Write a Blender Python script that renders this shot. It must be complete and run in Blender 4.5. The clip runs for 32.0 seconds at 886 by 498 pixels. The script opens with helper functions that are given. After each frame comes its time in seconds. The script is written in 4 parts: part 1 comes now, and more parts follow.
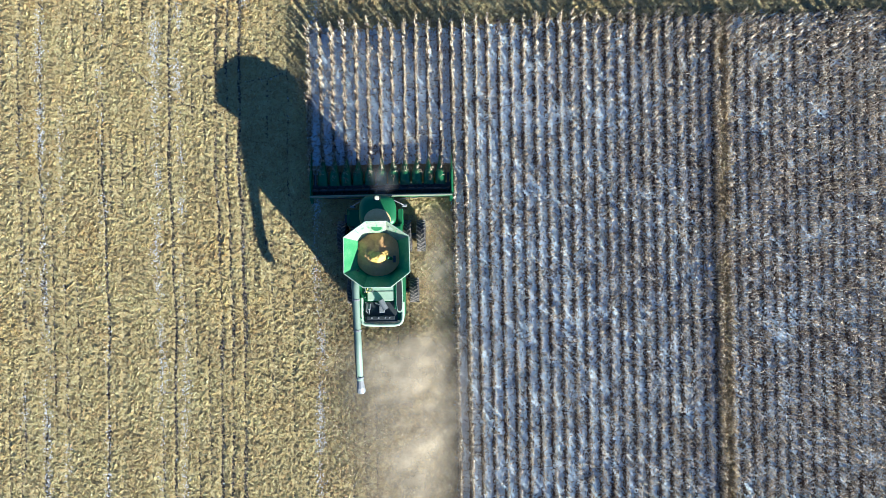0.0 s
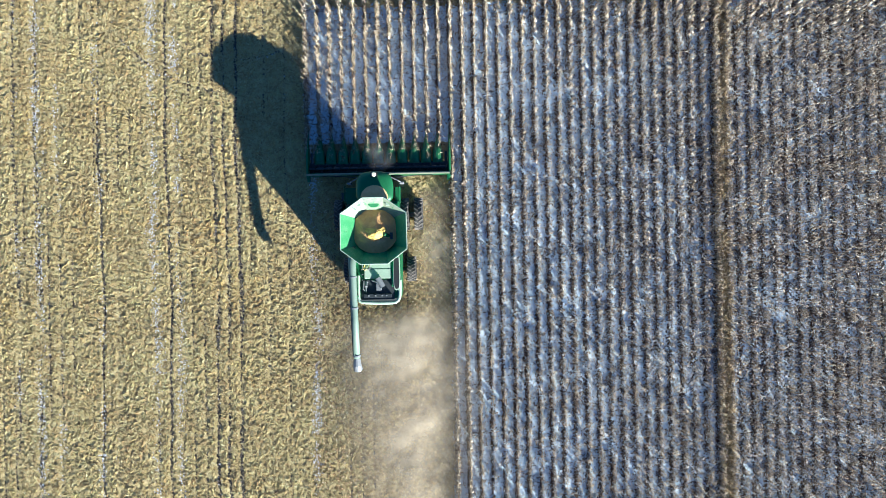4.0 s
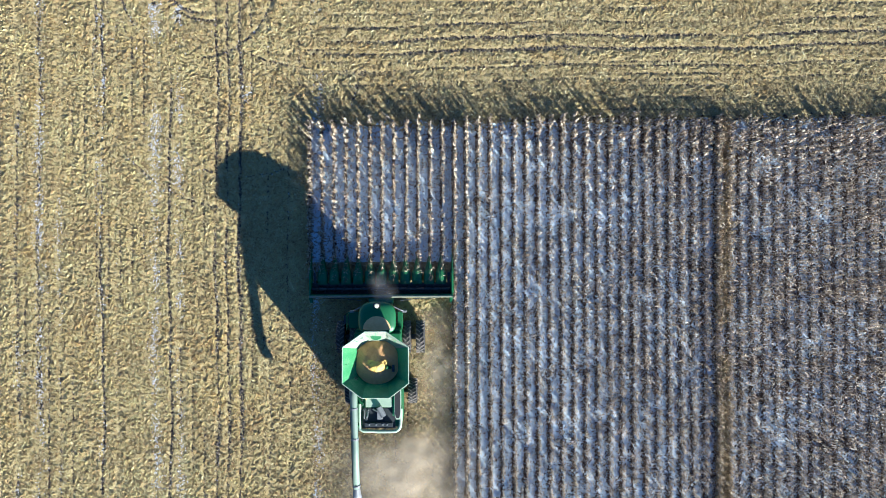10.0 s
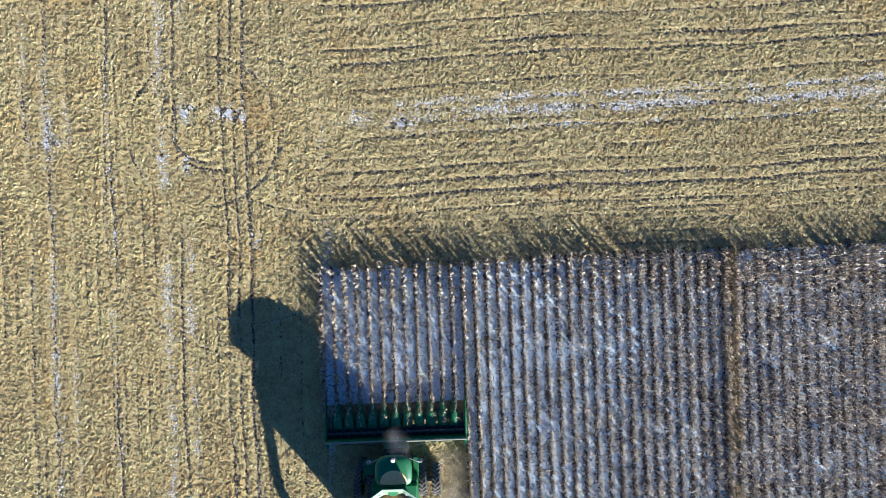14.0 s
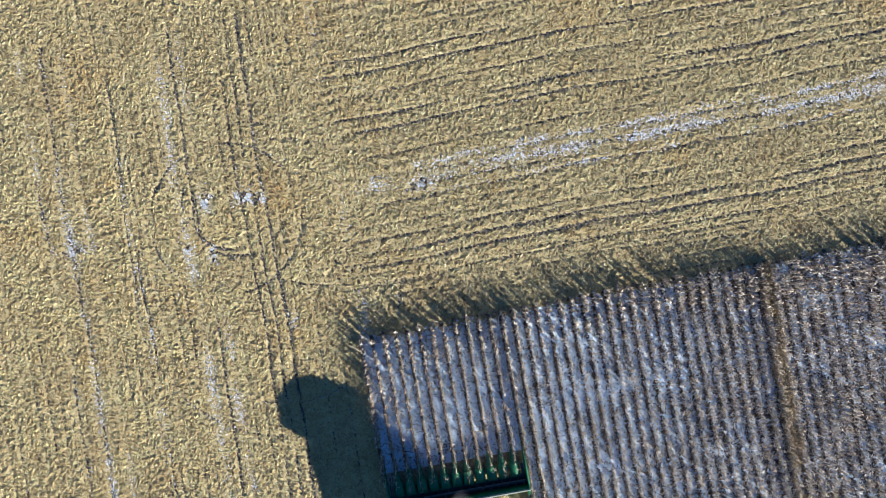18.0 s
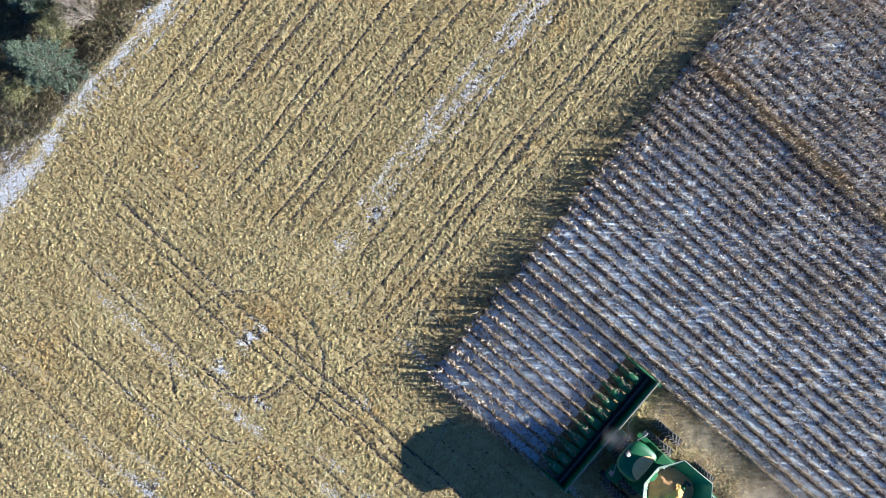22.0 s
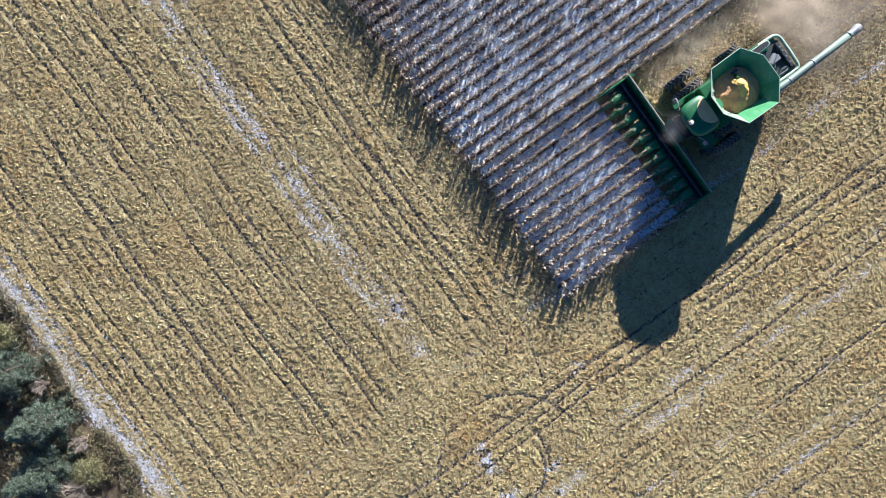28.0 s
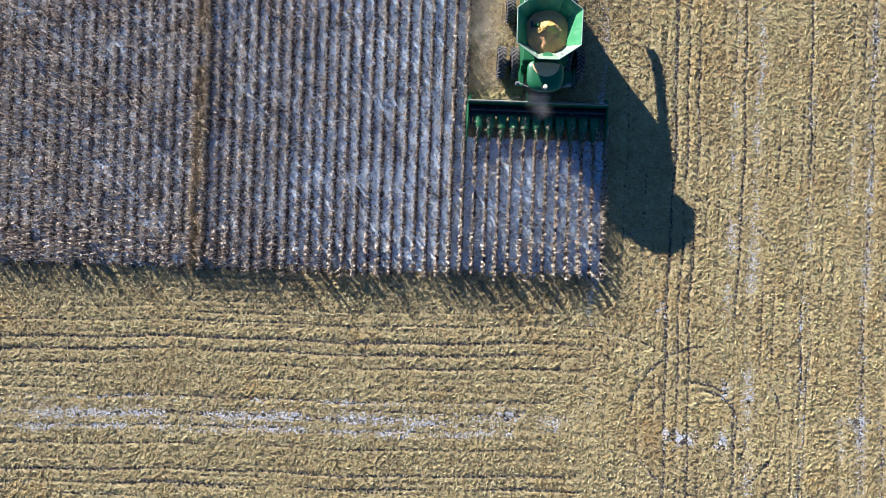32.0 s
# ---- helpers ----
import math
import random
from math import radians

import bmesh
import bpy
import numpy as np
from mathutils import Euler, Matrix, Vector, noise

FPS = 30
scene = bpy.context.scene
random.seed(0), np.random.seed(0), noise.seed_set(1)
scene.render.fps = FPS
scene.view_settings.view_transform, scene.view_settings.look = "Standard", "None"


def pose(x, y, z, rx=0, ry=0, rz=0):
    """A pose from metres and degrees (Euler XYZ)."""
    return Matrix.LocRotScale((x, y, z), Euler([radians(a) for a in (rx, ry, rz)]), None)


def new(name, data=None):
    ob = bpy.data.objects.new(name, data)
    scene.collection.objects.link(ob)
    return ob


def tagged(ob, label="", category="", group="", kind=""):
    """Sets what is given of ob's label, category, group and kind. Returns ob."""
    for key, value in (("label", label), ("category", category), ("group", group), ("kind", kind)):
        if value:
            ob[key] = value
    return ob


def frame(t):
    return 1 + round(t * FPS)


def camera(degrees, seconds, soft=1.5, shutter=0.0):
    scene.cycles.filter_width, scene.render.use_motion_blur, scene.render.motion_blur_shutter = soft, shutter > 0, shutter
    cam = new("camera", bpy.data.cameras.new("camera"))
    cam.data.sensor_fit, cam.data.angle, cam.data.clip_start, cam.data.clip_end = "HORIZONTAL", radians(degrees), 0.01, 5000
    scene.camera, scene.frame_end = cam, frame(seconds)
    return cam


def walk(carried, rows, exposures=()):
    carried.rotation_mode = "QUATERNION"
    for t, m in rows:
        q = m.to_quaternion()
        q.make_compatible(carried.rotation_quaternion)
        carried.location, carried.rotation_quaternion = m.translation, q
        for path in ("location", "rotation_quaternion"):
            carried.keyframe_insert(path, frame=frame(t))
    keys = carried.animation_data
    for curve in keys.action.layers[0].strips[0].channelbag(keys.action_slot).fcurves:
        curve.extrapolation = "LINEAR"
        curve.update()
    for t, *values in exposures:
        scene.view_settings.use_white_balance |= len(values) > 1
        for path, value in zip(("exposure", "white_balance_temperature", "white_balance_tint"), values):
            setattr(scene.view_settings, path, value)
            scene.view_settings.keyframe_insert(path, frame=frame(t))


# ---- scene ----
cam = camera(70, 32.0, soft=0.7)
PATH = [
    (0, pose(-0.85, -14.37, 40.73, -0.20, -0.04, -1.20)),
    (1, pose(-0.85, -14.71, 40.71, -0.23, -0.04, -1.20)),
    (2, pose(-0.85, -15.15, 40.68, -0.25, -0.02, -1.20)),
    (3, pose(-0.80, -15.43, 40.58, -0.23, -0.06, -1.20)),
    (6, pose(-0.72, -16.10, 40.37, -0.04, -0.21, -0.60)),
    (7, pose(-0.58, -15.10, 40.36, 0.02, -0.26, 0.20)),
    (8, pose(-0.80, -13.00, 40.41, 0.06, -0.28, 0.90)),
    (9, pose(-0.90, -10.75, 40.45, 0.09, -0.26, 0.80)),
    (10, pose(-0.95, -8.20, 40.53, 0.04, -0.29, -0.20)),
    (11, pose(-0.98, -5.45, 40.62, -0.10, -0.30, -1.20)),
    (12, pose(-1.02, -3.10, 40.75, -0.18, -0.18, -1.80)),
    (13, pose(-1.02, -1.15, 40.89, -0.22, -0.00, -2.00)),
    (14, pose(-1.21, 0.92, 40.98, -0.12, 0.00, -2.12)),
    (14.5, pose(-1.52, 1.62, 40.97, -0.10, -0.03, -0.21)),
    (16.5, pose(-2.62, 3.62, 40.89, 0.07, 0.02, 3.37)),
    (17, pose(-2.84, 4.11, 40.88, 0.09, 0.01, 1.40)),
    (17.5, pose(-3.01, 4.48, 40.88, 0.12, -0.05, -2.60)),
    (18, pose(-3.03, 4.56, 40.88, 0.14, -0.08, -9.96)),
    (18.5, pose(-2.98, 4.55, 40.87, 0.17, -0.09, -17.41)),
    (19, pose(-2.91, 4.50, 40.87, 0.15, -0.06, -23.70)),
    (19.5, pose(-2.90, 4.47, 40.82, 0.16, -0.08, -28.69)),
    (20, pose(-2.86, 4.47, 40.73, 0.16, -0.09, -33.52)),
    (20.5, pose(-2.82, 4.47, 40.67, 0.16, -0.08, -37.76)),
    (21, pose(-2.73, 4.46, 40.59, 0.11, -0.04, -41.74)),
    (21.5, pose(-2.60, 4.42, 40.54, 0.04, 0.00, -45.71)),
    (22, pose(-2.50, 4.39, 40.43, -0.03, 0.03, -49.52)),
    (22.5, pose(-2.36, 4.38, 40.34, -0.11, 0.06, -53.59)),
    (23, pose(-2.27, 4.33, 40.23, -0.16, 0.07, -58.52)),
    (23.5, pose(-2.22, 4.31, 40.20, -0.17, 0.03, -64.54)),
    (24, pose(-2.23, 4.30, 40.13, -0.15, -0.00, -69.61)),
    (24.5, pose(-2.22, 4.27, 40.08, -0.16, -0.04, -75.29)),
    (25, pose(-2.15, 4.21, 40.11, -0.21, -0.06, -82.45)),
    (25.5, pose(-2.13, 4.20, 40.13, -0.24, -0.10, -89.56)),
    (27.5, pose(-1.90, 4.54, 40.34, -0.26, -0.22, -118.34)),
    (28, pose(-1.97, 4.48, 40.41, -0.25, -0.20, -125.68)),
    (28.5, pose(-2.04, 4.41, 40.53, -0.23, -0.16, -133.46)),
    (29, pose(-1.94, 4.17, 40.68, -0.19, -0.10, -142.25)),
    (29.5, pose(-1.62, 3.58, 40.87, -0.17, -0.03, -151.25)),
    (30, pose(-1.15, 2.69, 41.02, -0.16, 0.06, -160.09)),
    (30.5, pose(-0.60, 1.63, 41.13, -0.17, 0.13, -167.00)),
    (31, pose(-0.03, 0.55, 41.21, -0.16, 0.19, -168.83)),
    (31.5, pose(0.48, -0.61, 41.27, -0.17, 0.23, -172.50)),
    (32, pose(0.92, -1.77, 41.32, -0.18, 0.24, -177.86)),
]
walk(cam, PATH, [(0, 1.98, 4550, 6), (9, 1.96, 4570, 8), (14, 1.90, 4580, 11), (25, 1.87, 4650, 14), (29, 1.79, 4680, 17), (32, 1.79, 4650, 16)])

# ---- light ----
SUN_AZ, SUN_EL = radians(141.8), radians(18.4)
world = bpy.data.worlds.new("world")
scene.world = world
world.use_nodes = True
wn = world.node_tree
sky = wn.nodes.new("ShaderNodeTexSky")
sky.sky_type, sky.sun_disc = "NISHITA", False
sky.air_density, sky.dust_density, sky.ozone_density = 1.0, 0.2, 5.0
sky.sun_elevation, sky.sun_rotation = SUN_EL, SUN_AZ
wn.links.new(sky.outputs["Color"], wn.nodes["Background"].inputs["Color"])
wn.nodes["Background"].inputs["Strength"].default_value = 0.031
sun = new("sun", bpy.data.lights.new("sun", "SUN"))
sun.data.energy, sun.data.angle, sun.data.color = 5.0, radians(0.55), (1.0, 0.80, 0.555)
sun_dir = Vector((math.sin(SUN_AZ) * math.cos(SUN_EL), math.cos(SUN_AZ) * math.cos(SUN_EL), math.sin(SUN_EL)))
sun.matrix_world = Matrix.Translation((30, -40, 60)) @ sun_dir.to_track_quat("Z", "Y").to_matrix().to_4x4()


# ---- materials ----
def nodes_of(name):
    m = bpy.data.materials.new(name)
    m.use_nodes = True
    return m, m.node_tree, m.node_tree.nodes["Principled BSDF"]


def ramp(nt, stops):
    r = nt.nodes.new("ShaderNodeValToRGB")
    while len(r.color_ramp.elements) < len(stops):
        r.color_ramp.elements.new(0.5)
    for e, (p, c) in zip(r.color_ramp.elements, stops):
        e.position, e.color = p, (*c, 1)
    return r


def noise_node(nt, scale, detail=4.0, rough=0.55, coord="Object", stretch=None):
    tc = nt.nodes.new("ShaderNodeTexCoord")
    n = nt.nodes.new("ShaderNodeTexNoise")
    n.inputs["Scale"].default_value, n.inputs["Detail"].default_value, n.inputs["Roughness"].default_value = scale, detail, rough
    if stretch:
        mp = nt.nodes.new("ShaderNodeMapping")
        mp.inputs["Scale"].default_value = stretch
        nt.links.new(tc.outputs[coord], mp.inputs["Vector"])
        nt.links.new(mp.outputs["Vector"], n.inputs["Vector"])
    else:
        nt.links.new(tc.outputs[coord], n.inputs["Vector"])
    return n


def bump(nt, bsdf, height, strength, distance=0.02):
    b = nt.nodes.new("ShaderNodeBump")
    b.inputs["Strength"].default_value, b.inputs["Distance"].default_value = strength, distance
    nt.links.new(height, b.inputs["Height"])
    nt.links.new(b.outputs["Normal"], bsdf.inputs["Normal"])


def mix(nt, fac, a, b, blend="MIX"):
    m = nt.nodes.new("ShaderNodeMix")
    m.data_type, m.blend_type = "RGBA", blend
    if isinstance(fac, float):
        m.inputs["Factor"].default_value = fac
    else:
        nt.links.new(fac, m.inputs["Factor"])
    for sock, v in ((m.inputs[6], a), (m.inputs[7], b)):
        if isinstance(v, tuple):
            sock.default_value = (*v, 1)
        else:
            nt.links.new(v, sock)
    return m.outputs[2]


def two_scale(name, stops, scale, rough=0.8, bump_strength=0.4, dist=0.03, fine=9.0, metal=0.0, stretch=None, thins=0.0):
    """A surface whose colour varies at two scales, with relief."""
    m, nt, b = nodes_of(name)
    n1, n2 = noise_node(nt, scale, stretch=stretch), noise_node(nt, scale * fine, 3.0, stretch=stretch)
    add = nt.nodes.new("ShaderNodeMath")
    add.operation = "MULTIPLY_ADD"
    nt.links.new(n2.outputs["Fac"], add.inputs[0])
    add.inputs[1].default_value = 0.5
    half = nt.nodes.new("ShaderNodeMath")
    half.operation = "MULTIPLY"
    half.inputs[1].default_value = 0.5
    nt.links.new(n1.outputs["Fac"], half.inputs[0])
    nt.links.new(half.outputs[0], add.inputs[2])
    r = ramp(nt, stops)
    if thins:   # sparser cover towards the east
        tc, ax, sub = nt.nodes.new("ShaderNodeTexCoord"), nt.nodes.new("ShaderNodeSeparateXYZ"), nt.nodes.new("ShaderNodeMath")
        nt.links.new(tc.outputs["Object"], ax.inputs[0])
        sub.operation = "MULTIPLY_ADD"
        nt.links.new(ax.outputs["X"], sub.inputs[0])
        sub.inputs[1].default_value = -thins
        nt.links.new(add.outputs[0], sub.inputs[2])
        add = sub
    nt.links.new(add.outputs[0], r.inputs["Fac"])
    nt.links.new(r.outputs["Color"], b.inputs["Base Color"])
    b.inputs["Roughness"].default_value, b.inputs["Metallic"].default_value = rough, metal
    if bump_strength:
        bump(nt, b, n2.outputs["Fac"], bump_strength, dist)
    return m


def island(name, stops, rough=0.75, large=None, large_tint=None, trans=0.0):
    """Loose pieces, each with its own shade, and a slow drift of tint over the field."""
    m, nt, b = nodes_of(name)
    g = nt.nodes.new("ShaderNodeNewGeometry")
    r = ramp(nt, stops)
    nt.links.new(g.outputs["Random Per Island"], r.inputs["Fac"])
    col = r.outputs["Color"]
    if large:
        n = noise_node(nt, large, 3.0)
        k = ramp(nt, [(0.38, (0, 0, 0)), (0.62, (1, 1, 1))])
        nt.links.new(n.outputs["Fac"], k.inputs["Fac"])
        tint = mix(nt, 1.0, col, large_tint, "MULTIPLY")
        col = mix(nt, k.outputs["Color"], col, tint)
        n2 = noise_node(nt, large * 0.55, 4.0, 0.65, stretch=(1.0, 1.0, 1.0))
        k2 = ramp(nt, [(0.52, (0, 0, 0)), (0.68, (0.8, 0.8, 0.8))])
        nt.links.new(n2.outputs["Fac"], k2.inputs["Fac"])
        col = mix(nt, k2.outputs["Color"], col, mix(nt, 1.0, col, (0.98, 0.83, 0.62), "MULTIPLY"))
    nt.links.new(col, b.inputs["Base Color"])
    b.inputs["Roughness"].default_value = rough
    if trans:
        t = nt.nodes.new("ShaderNodeBsdfTranslucent")
        nt.links.new(col, t.inputs["Color"])
        ms = nt.nodes.new("ShaderNodeMixShader")
        ms.inputs["Fac"].default_value = trans
        nt.links.new(b.outputs[0], ms.inputs[1])
        nt.links.new(t.outputs[0], ms.inputs[2])
        nt.links.new(ms.outputs[0], nt.nodes["Material Output"].inputs["Surface"])
    return m


SOIL = two_scale("field_soil", [(0.32, (0.17, 0.13, 0.065)), (0.5, (0.36, 0.29, 0.14)), (0.66, (0.50, 0.42, 0.21))], 3.5, 0.95, 0.5, 0.02)
SHADED_SOIL = island("shaded_soil", [(0.0, (0.03, 0.025, 0.02)), (1.0, (0.10, 0.08, 0.06))], 0.95)
SNOW_ROW = two_scale("thin_snow", [(0.34, (0.12, 0.085, 0.06)), (0.41, (0.42, 0.49, 0.53)), (0.53, (0.67, 0.76, 0.82))], 0.6, 0.75, 0.6, 0.03, 11.0, thins=0.0035)
BANK = two_scale("weedy_soil", [(0.3, (0.035, 0.026, 0.016)), (0.5, (0.11, 0.085, 0.045)), (0.7, (0.21, 0.17, 0.09))], 2.5, 0.95, 0.8, 0.05)
CHAFF = island("dry_chaff", [(0.0, (0.20, 0.14, 0.06)), (0.15, (0.36, 0.30, 0.125)), (0.3, (0.43, 0.295, 0.115)), (0.5, (0.46, 0.385, 0.145)), (0.7, (0.49, 0.41, 0.155)), (0.85, (0.46, 0.42, 0.18)), (1.0, (0.58, 0.525, 0.27))], 0.9, 0.32, (0.84, 0.78, 0.76), 0.15)
STUB = island("cut_stalk", [(0.0, (0.16, 0.11, 0.05)), (0.6, (0.32, 0.24, 0.12)), (1.0, (0.46, 0.38, 0.21))], 0.85)
CHAFF_BROWN = island("weathered_chaff", [(0.0, (0.15, 0.105, 0.042)), (0.2, (0.33, 0.28, 0.115)), (0.4, (0.42, 0.30, 0.12)), (0.6, (0.44, 0.38, 0.15)), (0.8, (0.47, 0.395, 0.16)), (1.0, (0.58, 0.53, 0.29))], 0.9, 0.32, (0.84, 0.80, 0.76), 0.15)
STALK = island("corn_stalk", [(0.0, (0.26, 0.19, 0.10)), (0.5, (0.48, 0.38, 0.21)), (1.0, (0.66, 0.56, 0.36))], 0.65)
LEAF = island("dry_corn_leaf", [(0.0, (0.09, 0.06, 0.038)), (0.4, (0.29, 0.22, 0.14)), (0.7, (0.54, 0.45, 0.31)), (0.9, (0.70, 0.61, 0.46)), (1.0, (0.78, 0.71, 0.56))], 0.7, trans=0.15)
PALE_LEAF = island("bleached_leaf", [(0.0, (0.36, 0.29, 0.19)), (0.5, (0.60, 0.51, 0.37)), (1.0, (0.78, 0.73, 0.62))], 0.6, trans=0.15)
# litter brown, darkened to carry the shade of rows and leaves
SHADE_DUFF = island("shaded_leaf_litter", [(0.0, (0.03, 0.02, 0.014)), (0.6, (0.085, 0.052, 0.033)), (1.0, (0.17, 0.115, 0.07))], 0.95)
CHAFF_MAT = two_scale("matted_chaff", [(0.36, (0.18, 0.125, 0.05)), (0.48, (0.38, 0.295, 0.12)), (0.62, (0.50, 0.415, 0.19))], 1.6, 0.95, 1.0, 0.03, 14.0)
CHAFF_MAT_BROWN = two_scale("matted_weathered_chaff", [(0.36, (0.15, 0.105, 0.042)), (0.48, (0.33, 0.255, 0.105)), (0.62, (0.45, 0.37, 0.175))], 1.6, 0.95, 1.0, 0.03, 14.0)
GREEN = two_scale("green_paint", [(0.3, (0.014, 0.085, 0.026)), (0.7, (0.028, 0.135, 0.042))], 1.5, 0.42, 0.05, 0.002)
DARK = two_scale("dark_steel", [(0.3, (0.015, 0.02, 0.02)), (0.7, (0.04, 0.045, 0.045))], 4.0, 0.5, 0.1, 0.004)
GREY = two_scale("pale_panel", [(0.3, (0.12, 0.175, 0.125)), (0.7, (0.18, 0.225, 0.17))], 2.0, 0.55, 0.05, 0.002)
RUBBER = two_scale("tyre_rubber", [(0.3, (0.02, 0.02, 0.02)), (0.7, (0.07, 0.06, 0.05))], 4.0, 0.9, 0.2, 0.01)
GRAIN = two_scale("maize_grain", [(0.3, (0.58, 0.29, 0.09)), (0.7, (0.77, 0.45, 0.17))], 6.0, 0.7, 0.9, 0.03, 8.0)
# same maize, yellower and brighter to paint the sunlit spot
GRAIN_LIT = two_scale("sunlit_maize", [(0.3, (0.72, 0.42, 0.06)), (0.7, (0.85, 0.62, 0.16))], 6.0, 0.7, 0.9, 0.03, 8.0)
BEIGE = two_scale("dusty_beige_paint", [(0.3, (0.10, 0.13, 0.08)), (0.7, (0.24, 0.23, 0.16))], 3.0, 0.7, 0.1, 0.004)


GOLD_LEAF = island("golden_leaf", [(0.0, (0.16, 0.10, 0.045)), (0.5, (0.47, 0.345, 0.155)), (1.0, (0.76, 0.63, 0.37))], 0.75, trans=0.15)
HUSK = island("fresh_husk", [(0.0, (0.16, 0.09, 0.04)), (0.4, (0.38, 0.24, 0.10)), (0.8, (0.52, 0.37, 0.18)), (1.0, (0.68, 0.58, 0.38))], 0.8, trans=0.2)
SNOW = two_scale("old_snow", [(0.3, (0.38, 0.385, 0.38)), (0.6, (0.66, 0.665, 0.655))], 3.0, 0.7, 0.3, 0.02)
GREEN_PALE = two_scale("pale_green_paint", [(0.3, (0.27, 0.36, 0.25)), (0.7, (0.40, 0.46, 0.34))], 2.0, 0.5, 0.05, 0.002)
GREEN_IN = two_scale("tank_green", [(0.3, (0.04, 0.19, 0.06)), (0.5, (0.07, 0.25, 0.085)), (0.7, (0.17, 0.33, 0.16))], 1.8, 0.5, 0.05, 0.002)
TANK_PALE = two_scale("dusty_panel", [(0.36, (0.07, 0.21, 0.085)), (0.46, (0.20, 0.26, 0.16)), (0.7, (0.34, 0.34, 0.24))], 1.3, 0.6, 0.05, 0.002)
STEEL = two_scale("grey_steel", [(0.3, (0.13, 0.14, 0.14)), (0.7, (0.25, 0.25, 0.24))], 5.0, 0.5, 0.1, 0.003)
BLACK = two_scale("black_mesh", [(0.3, (0.008, 0.008, 0.008)), (0.7, (0.02, 0.02, 0.02))], 12.0, 0.6, 0.1, 0.003)
GLASS = two_scale("tinted_glass", [(0.3, (0.01, 0.013, 0.015)), (0.7, (0.02, 0.025, 0.028))], 1.0, 0.08, 0.0)
DUSTY = two_scale("tan_dust", [(0.3, (0.60, 0.38, 0.14)), (0.7, (0.78, 0.56, 0.26))], 4.0, 0.95, 0.4, 0.01)
AMBER = two_scale("amber_plastic", [(0.3, (0.65, 0.50, 0.10)), (0.7, (0.80, 0.66, 0.20))], 4.0, 0.35, 0.0)
RIM_YELLOW = two_scale("yellow_rim", [(0.3, (0.45, 0.33, 0.03)), (0.7, (0.60, 0.45, 0.06))], 4.0, 0.5, 0.1, 0.003)
DUSTRUB = two_scale("dusty_rubber", [(0.3, (0.08, 0.07, 0.055)), (0.7, (0.22, 0.19, 0.15))], 6.0, 0.95, 0.2, 0.008)
NEEDLES = island("conifer_needles", [(0.0, (0.022, 0.034, 0.018)), (0.5, (0.078, 0.108, 0.062)), (1.0, (0.22, 0.265, 0.175))], 0.7, trans=0.10)
BARK = two_scale("bark", [(0.3, (0.07, 0.05, 0.035)), (0.7, (0.16, 0.12, 0.09))], 6.0, 0.9, 0.5, 0.02)
TWIG = two_scale("grey_twigs", [(0.3, (0.20, 0.165, 0.125)), (0.7, (0.36, 0.31, 0.24))], 6.0, 0.9, 0.2, 0.01)
OLIVE = island("olive_leaves", [(0.0, (0.09, 0.09, 0.03)), (0.6, (0.22, 0.22, 0.08)), (1.0, (0.36, 0.33, 0.14))], 0.75, trans=0.25)
WEED = island("dry_weeds", [(0.0, (0.07, 0.055, 0.03)), (0.3, (0.20, 0.155, 0.075)), (0.5, (0.17, 0.19, 0.07)), (0.75, (0.34, 0.27, 0.135)), (1.0, (0.50, 0.43, 0.27))], 0.8, trans=0.2)


# ---- mesh helpers ----
def mesh_np(name, verts, faces, mat):
    """One mesh from numpy vertices and quads or triangles."""
    verts, faces = np.asarray(verts, dtype=np.float32), np.asarray(faces, dtype=np.int32)
    me = bpy.data.meshes.new(name)
    k = faces.shape[1]
    me.vertices.add(len(verts))
    me.vertices.foreach_set("co", verts.ravel())
    me.loops.add(faces.size)
    me.loops.foreach_set("vertex_index", faces.ravel())
    me.polygons.add(len(faces))
    me.polygons.foreach_set("loop_start", np.arange(0, faces.size, k, dtype=np.int32))
    me.update(calc_edges=True)
    me.materials.append(mat)
    return me


def thing_np(name, verts, faces, mat, parent=None):
    ob = new(name, mesh_np(name, verts, faces, mat))
    ob.parent = parent
    return ob


def part(name, bm, material, parent, label="", smooth=False):
    me = bpy.data.meshes.new(name)
    bm.normal_update()
    bm.to_mesh(me)
    bm.free()
    me.materials.append(material)
    if smooth:
        me.polygons.foreach_set("use_smooth", [True] * len(me.polygons))
    ob = new(name, me)
    ob.parent = parent
    return tagged(ob, label)


def box_bm(x0, x1, y0, y1, z0, z1, bev=0.0, bm=None):
    bm = bm or bmesh.new()
    r = bmesh.ops.create_cube(bm, size=1.0)
    bmesh.ops.scale(bm, vec=(x1 - x0, y1 - y0, z1 - z0), verts=r["verts"])
    bmesh.ops.translate(bm, vec=((x0 + x1) / 2, (y0 + y1) / 2, (z0 + z1) / 2), verts=r["verts"])
    if bev:
        es = {e for v in r["verts"] for e in v.link_edges}
        bmesh.ops.bevel(bm, geom=list(es), offset=bev, segments=2, affect="EDGES", profile=0.6)
    return bm


def tube_bm(a, b, r0, r1=None, seg=12, bm=None):
    bm = bm or bmesh.new()
    a, b = Vector(a), Vector(b)
    m = Matrix.Translation((a + b) / 2) @ (b - a).to_track_quat("Z", "Y").to_matrix().to_4x4()
    bmesh.ops.create_cone(bm, cap_ends=True, segments=seg, radius1=r0, radius2=r0 if r1 is None else r1, depth=(b - a).length, matrix=m)
    return bm


def empty(name, m=None):
    e = new(name)
    if m is not None:
        e.matrix_basis = m
    return e


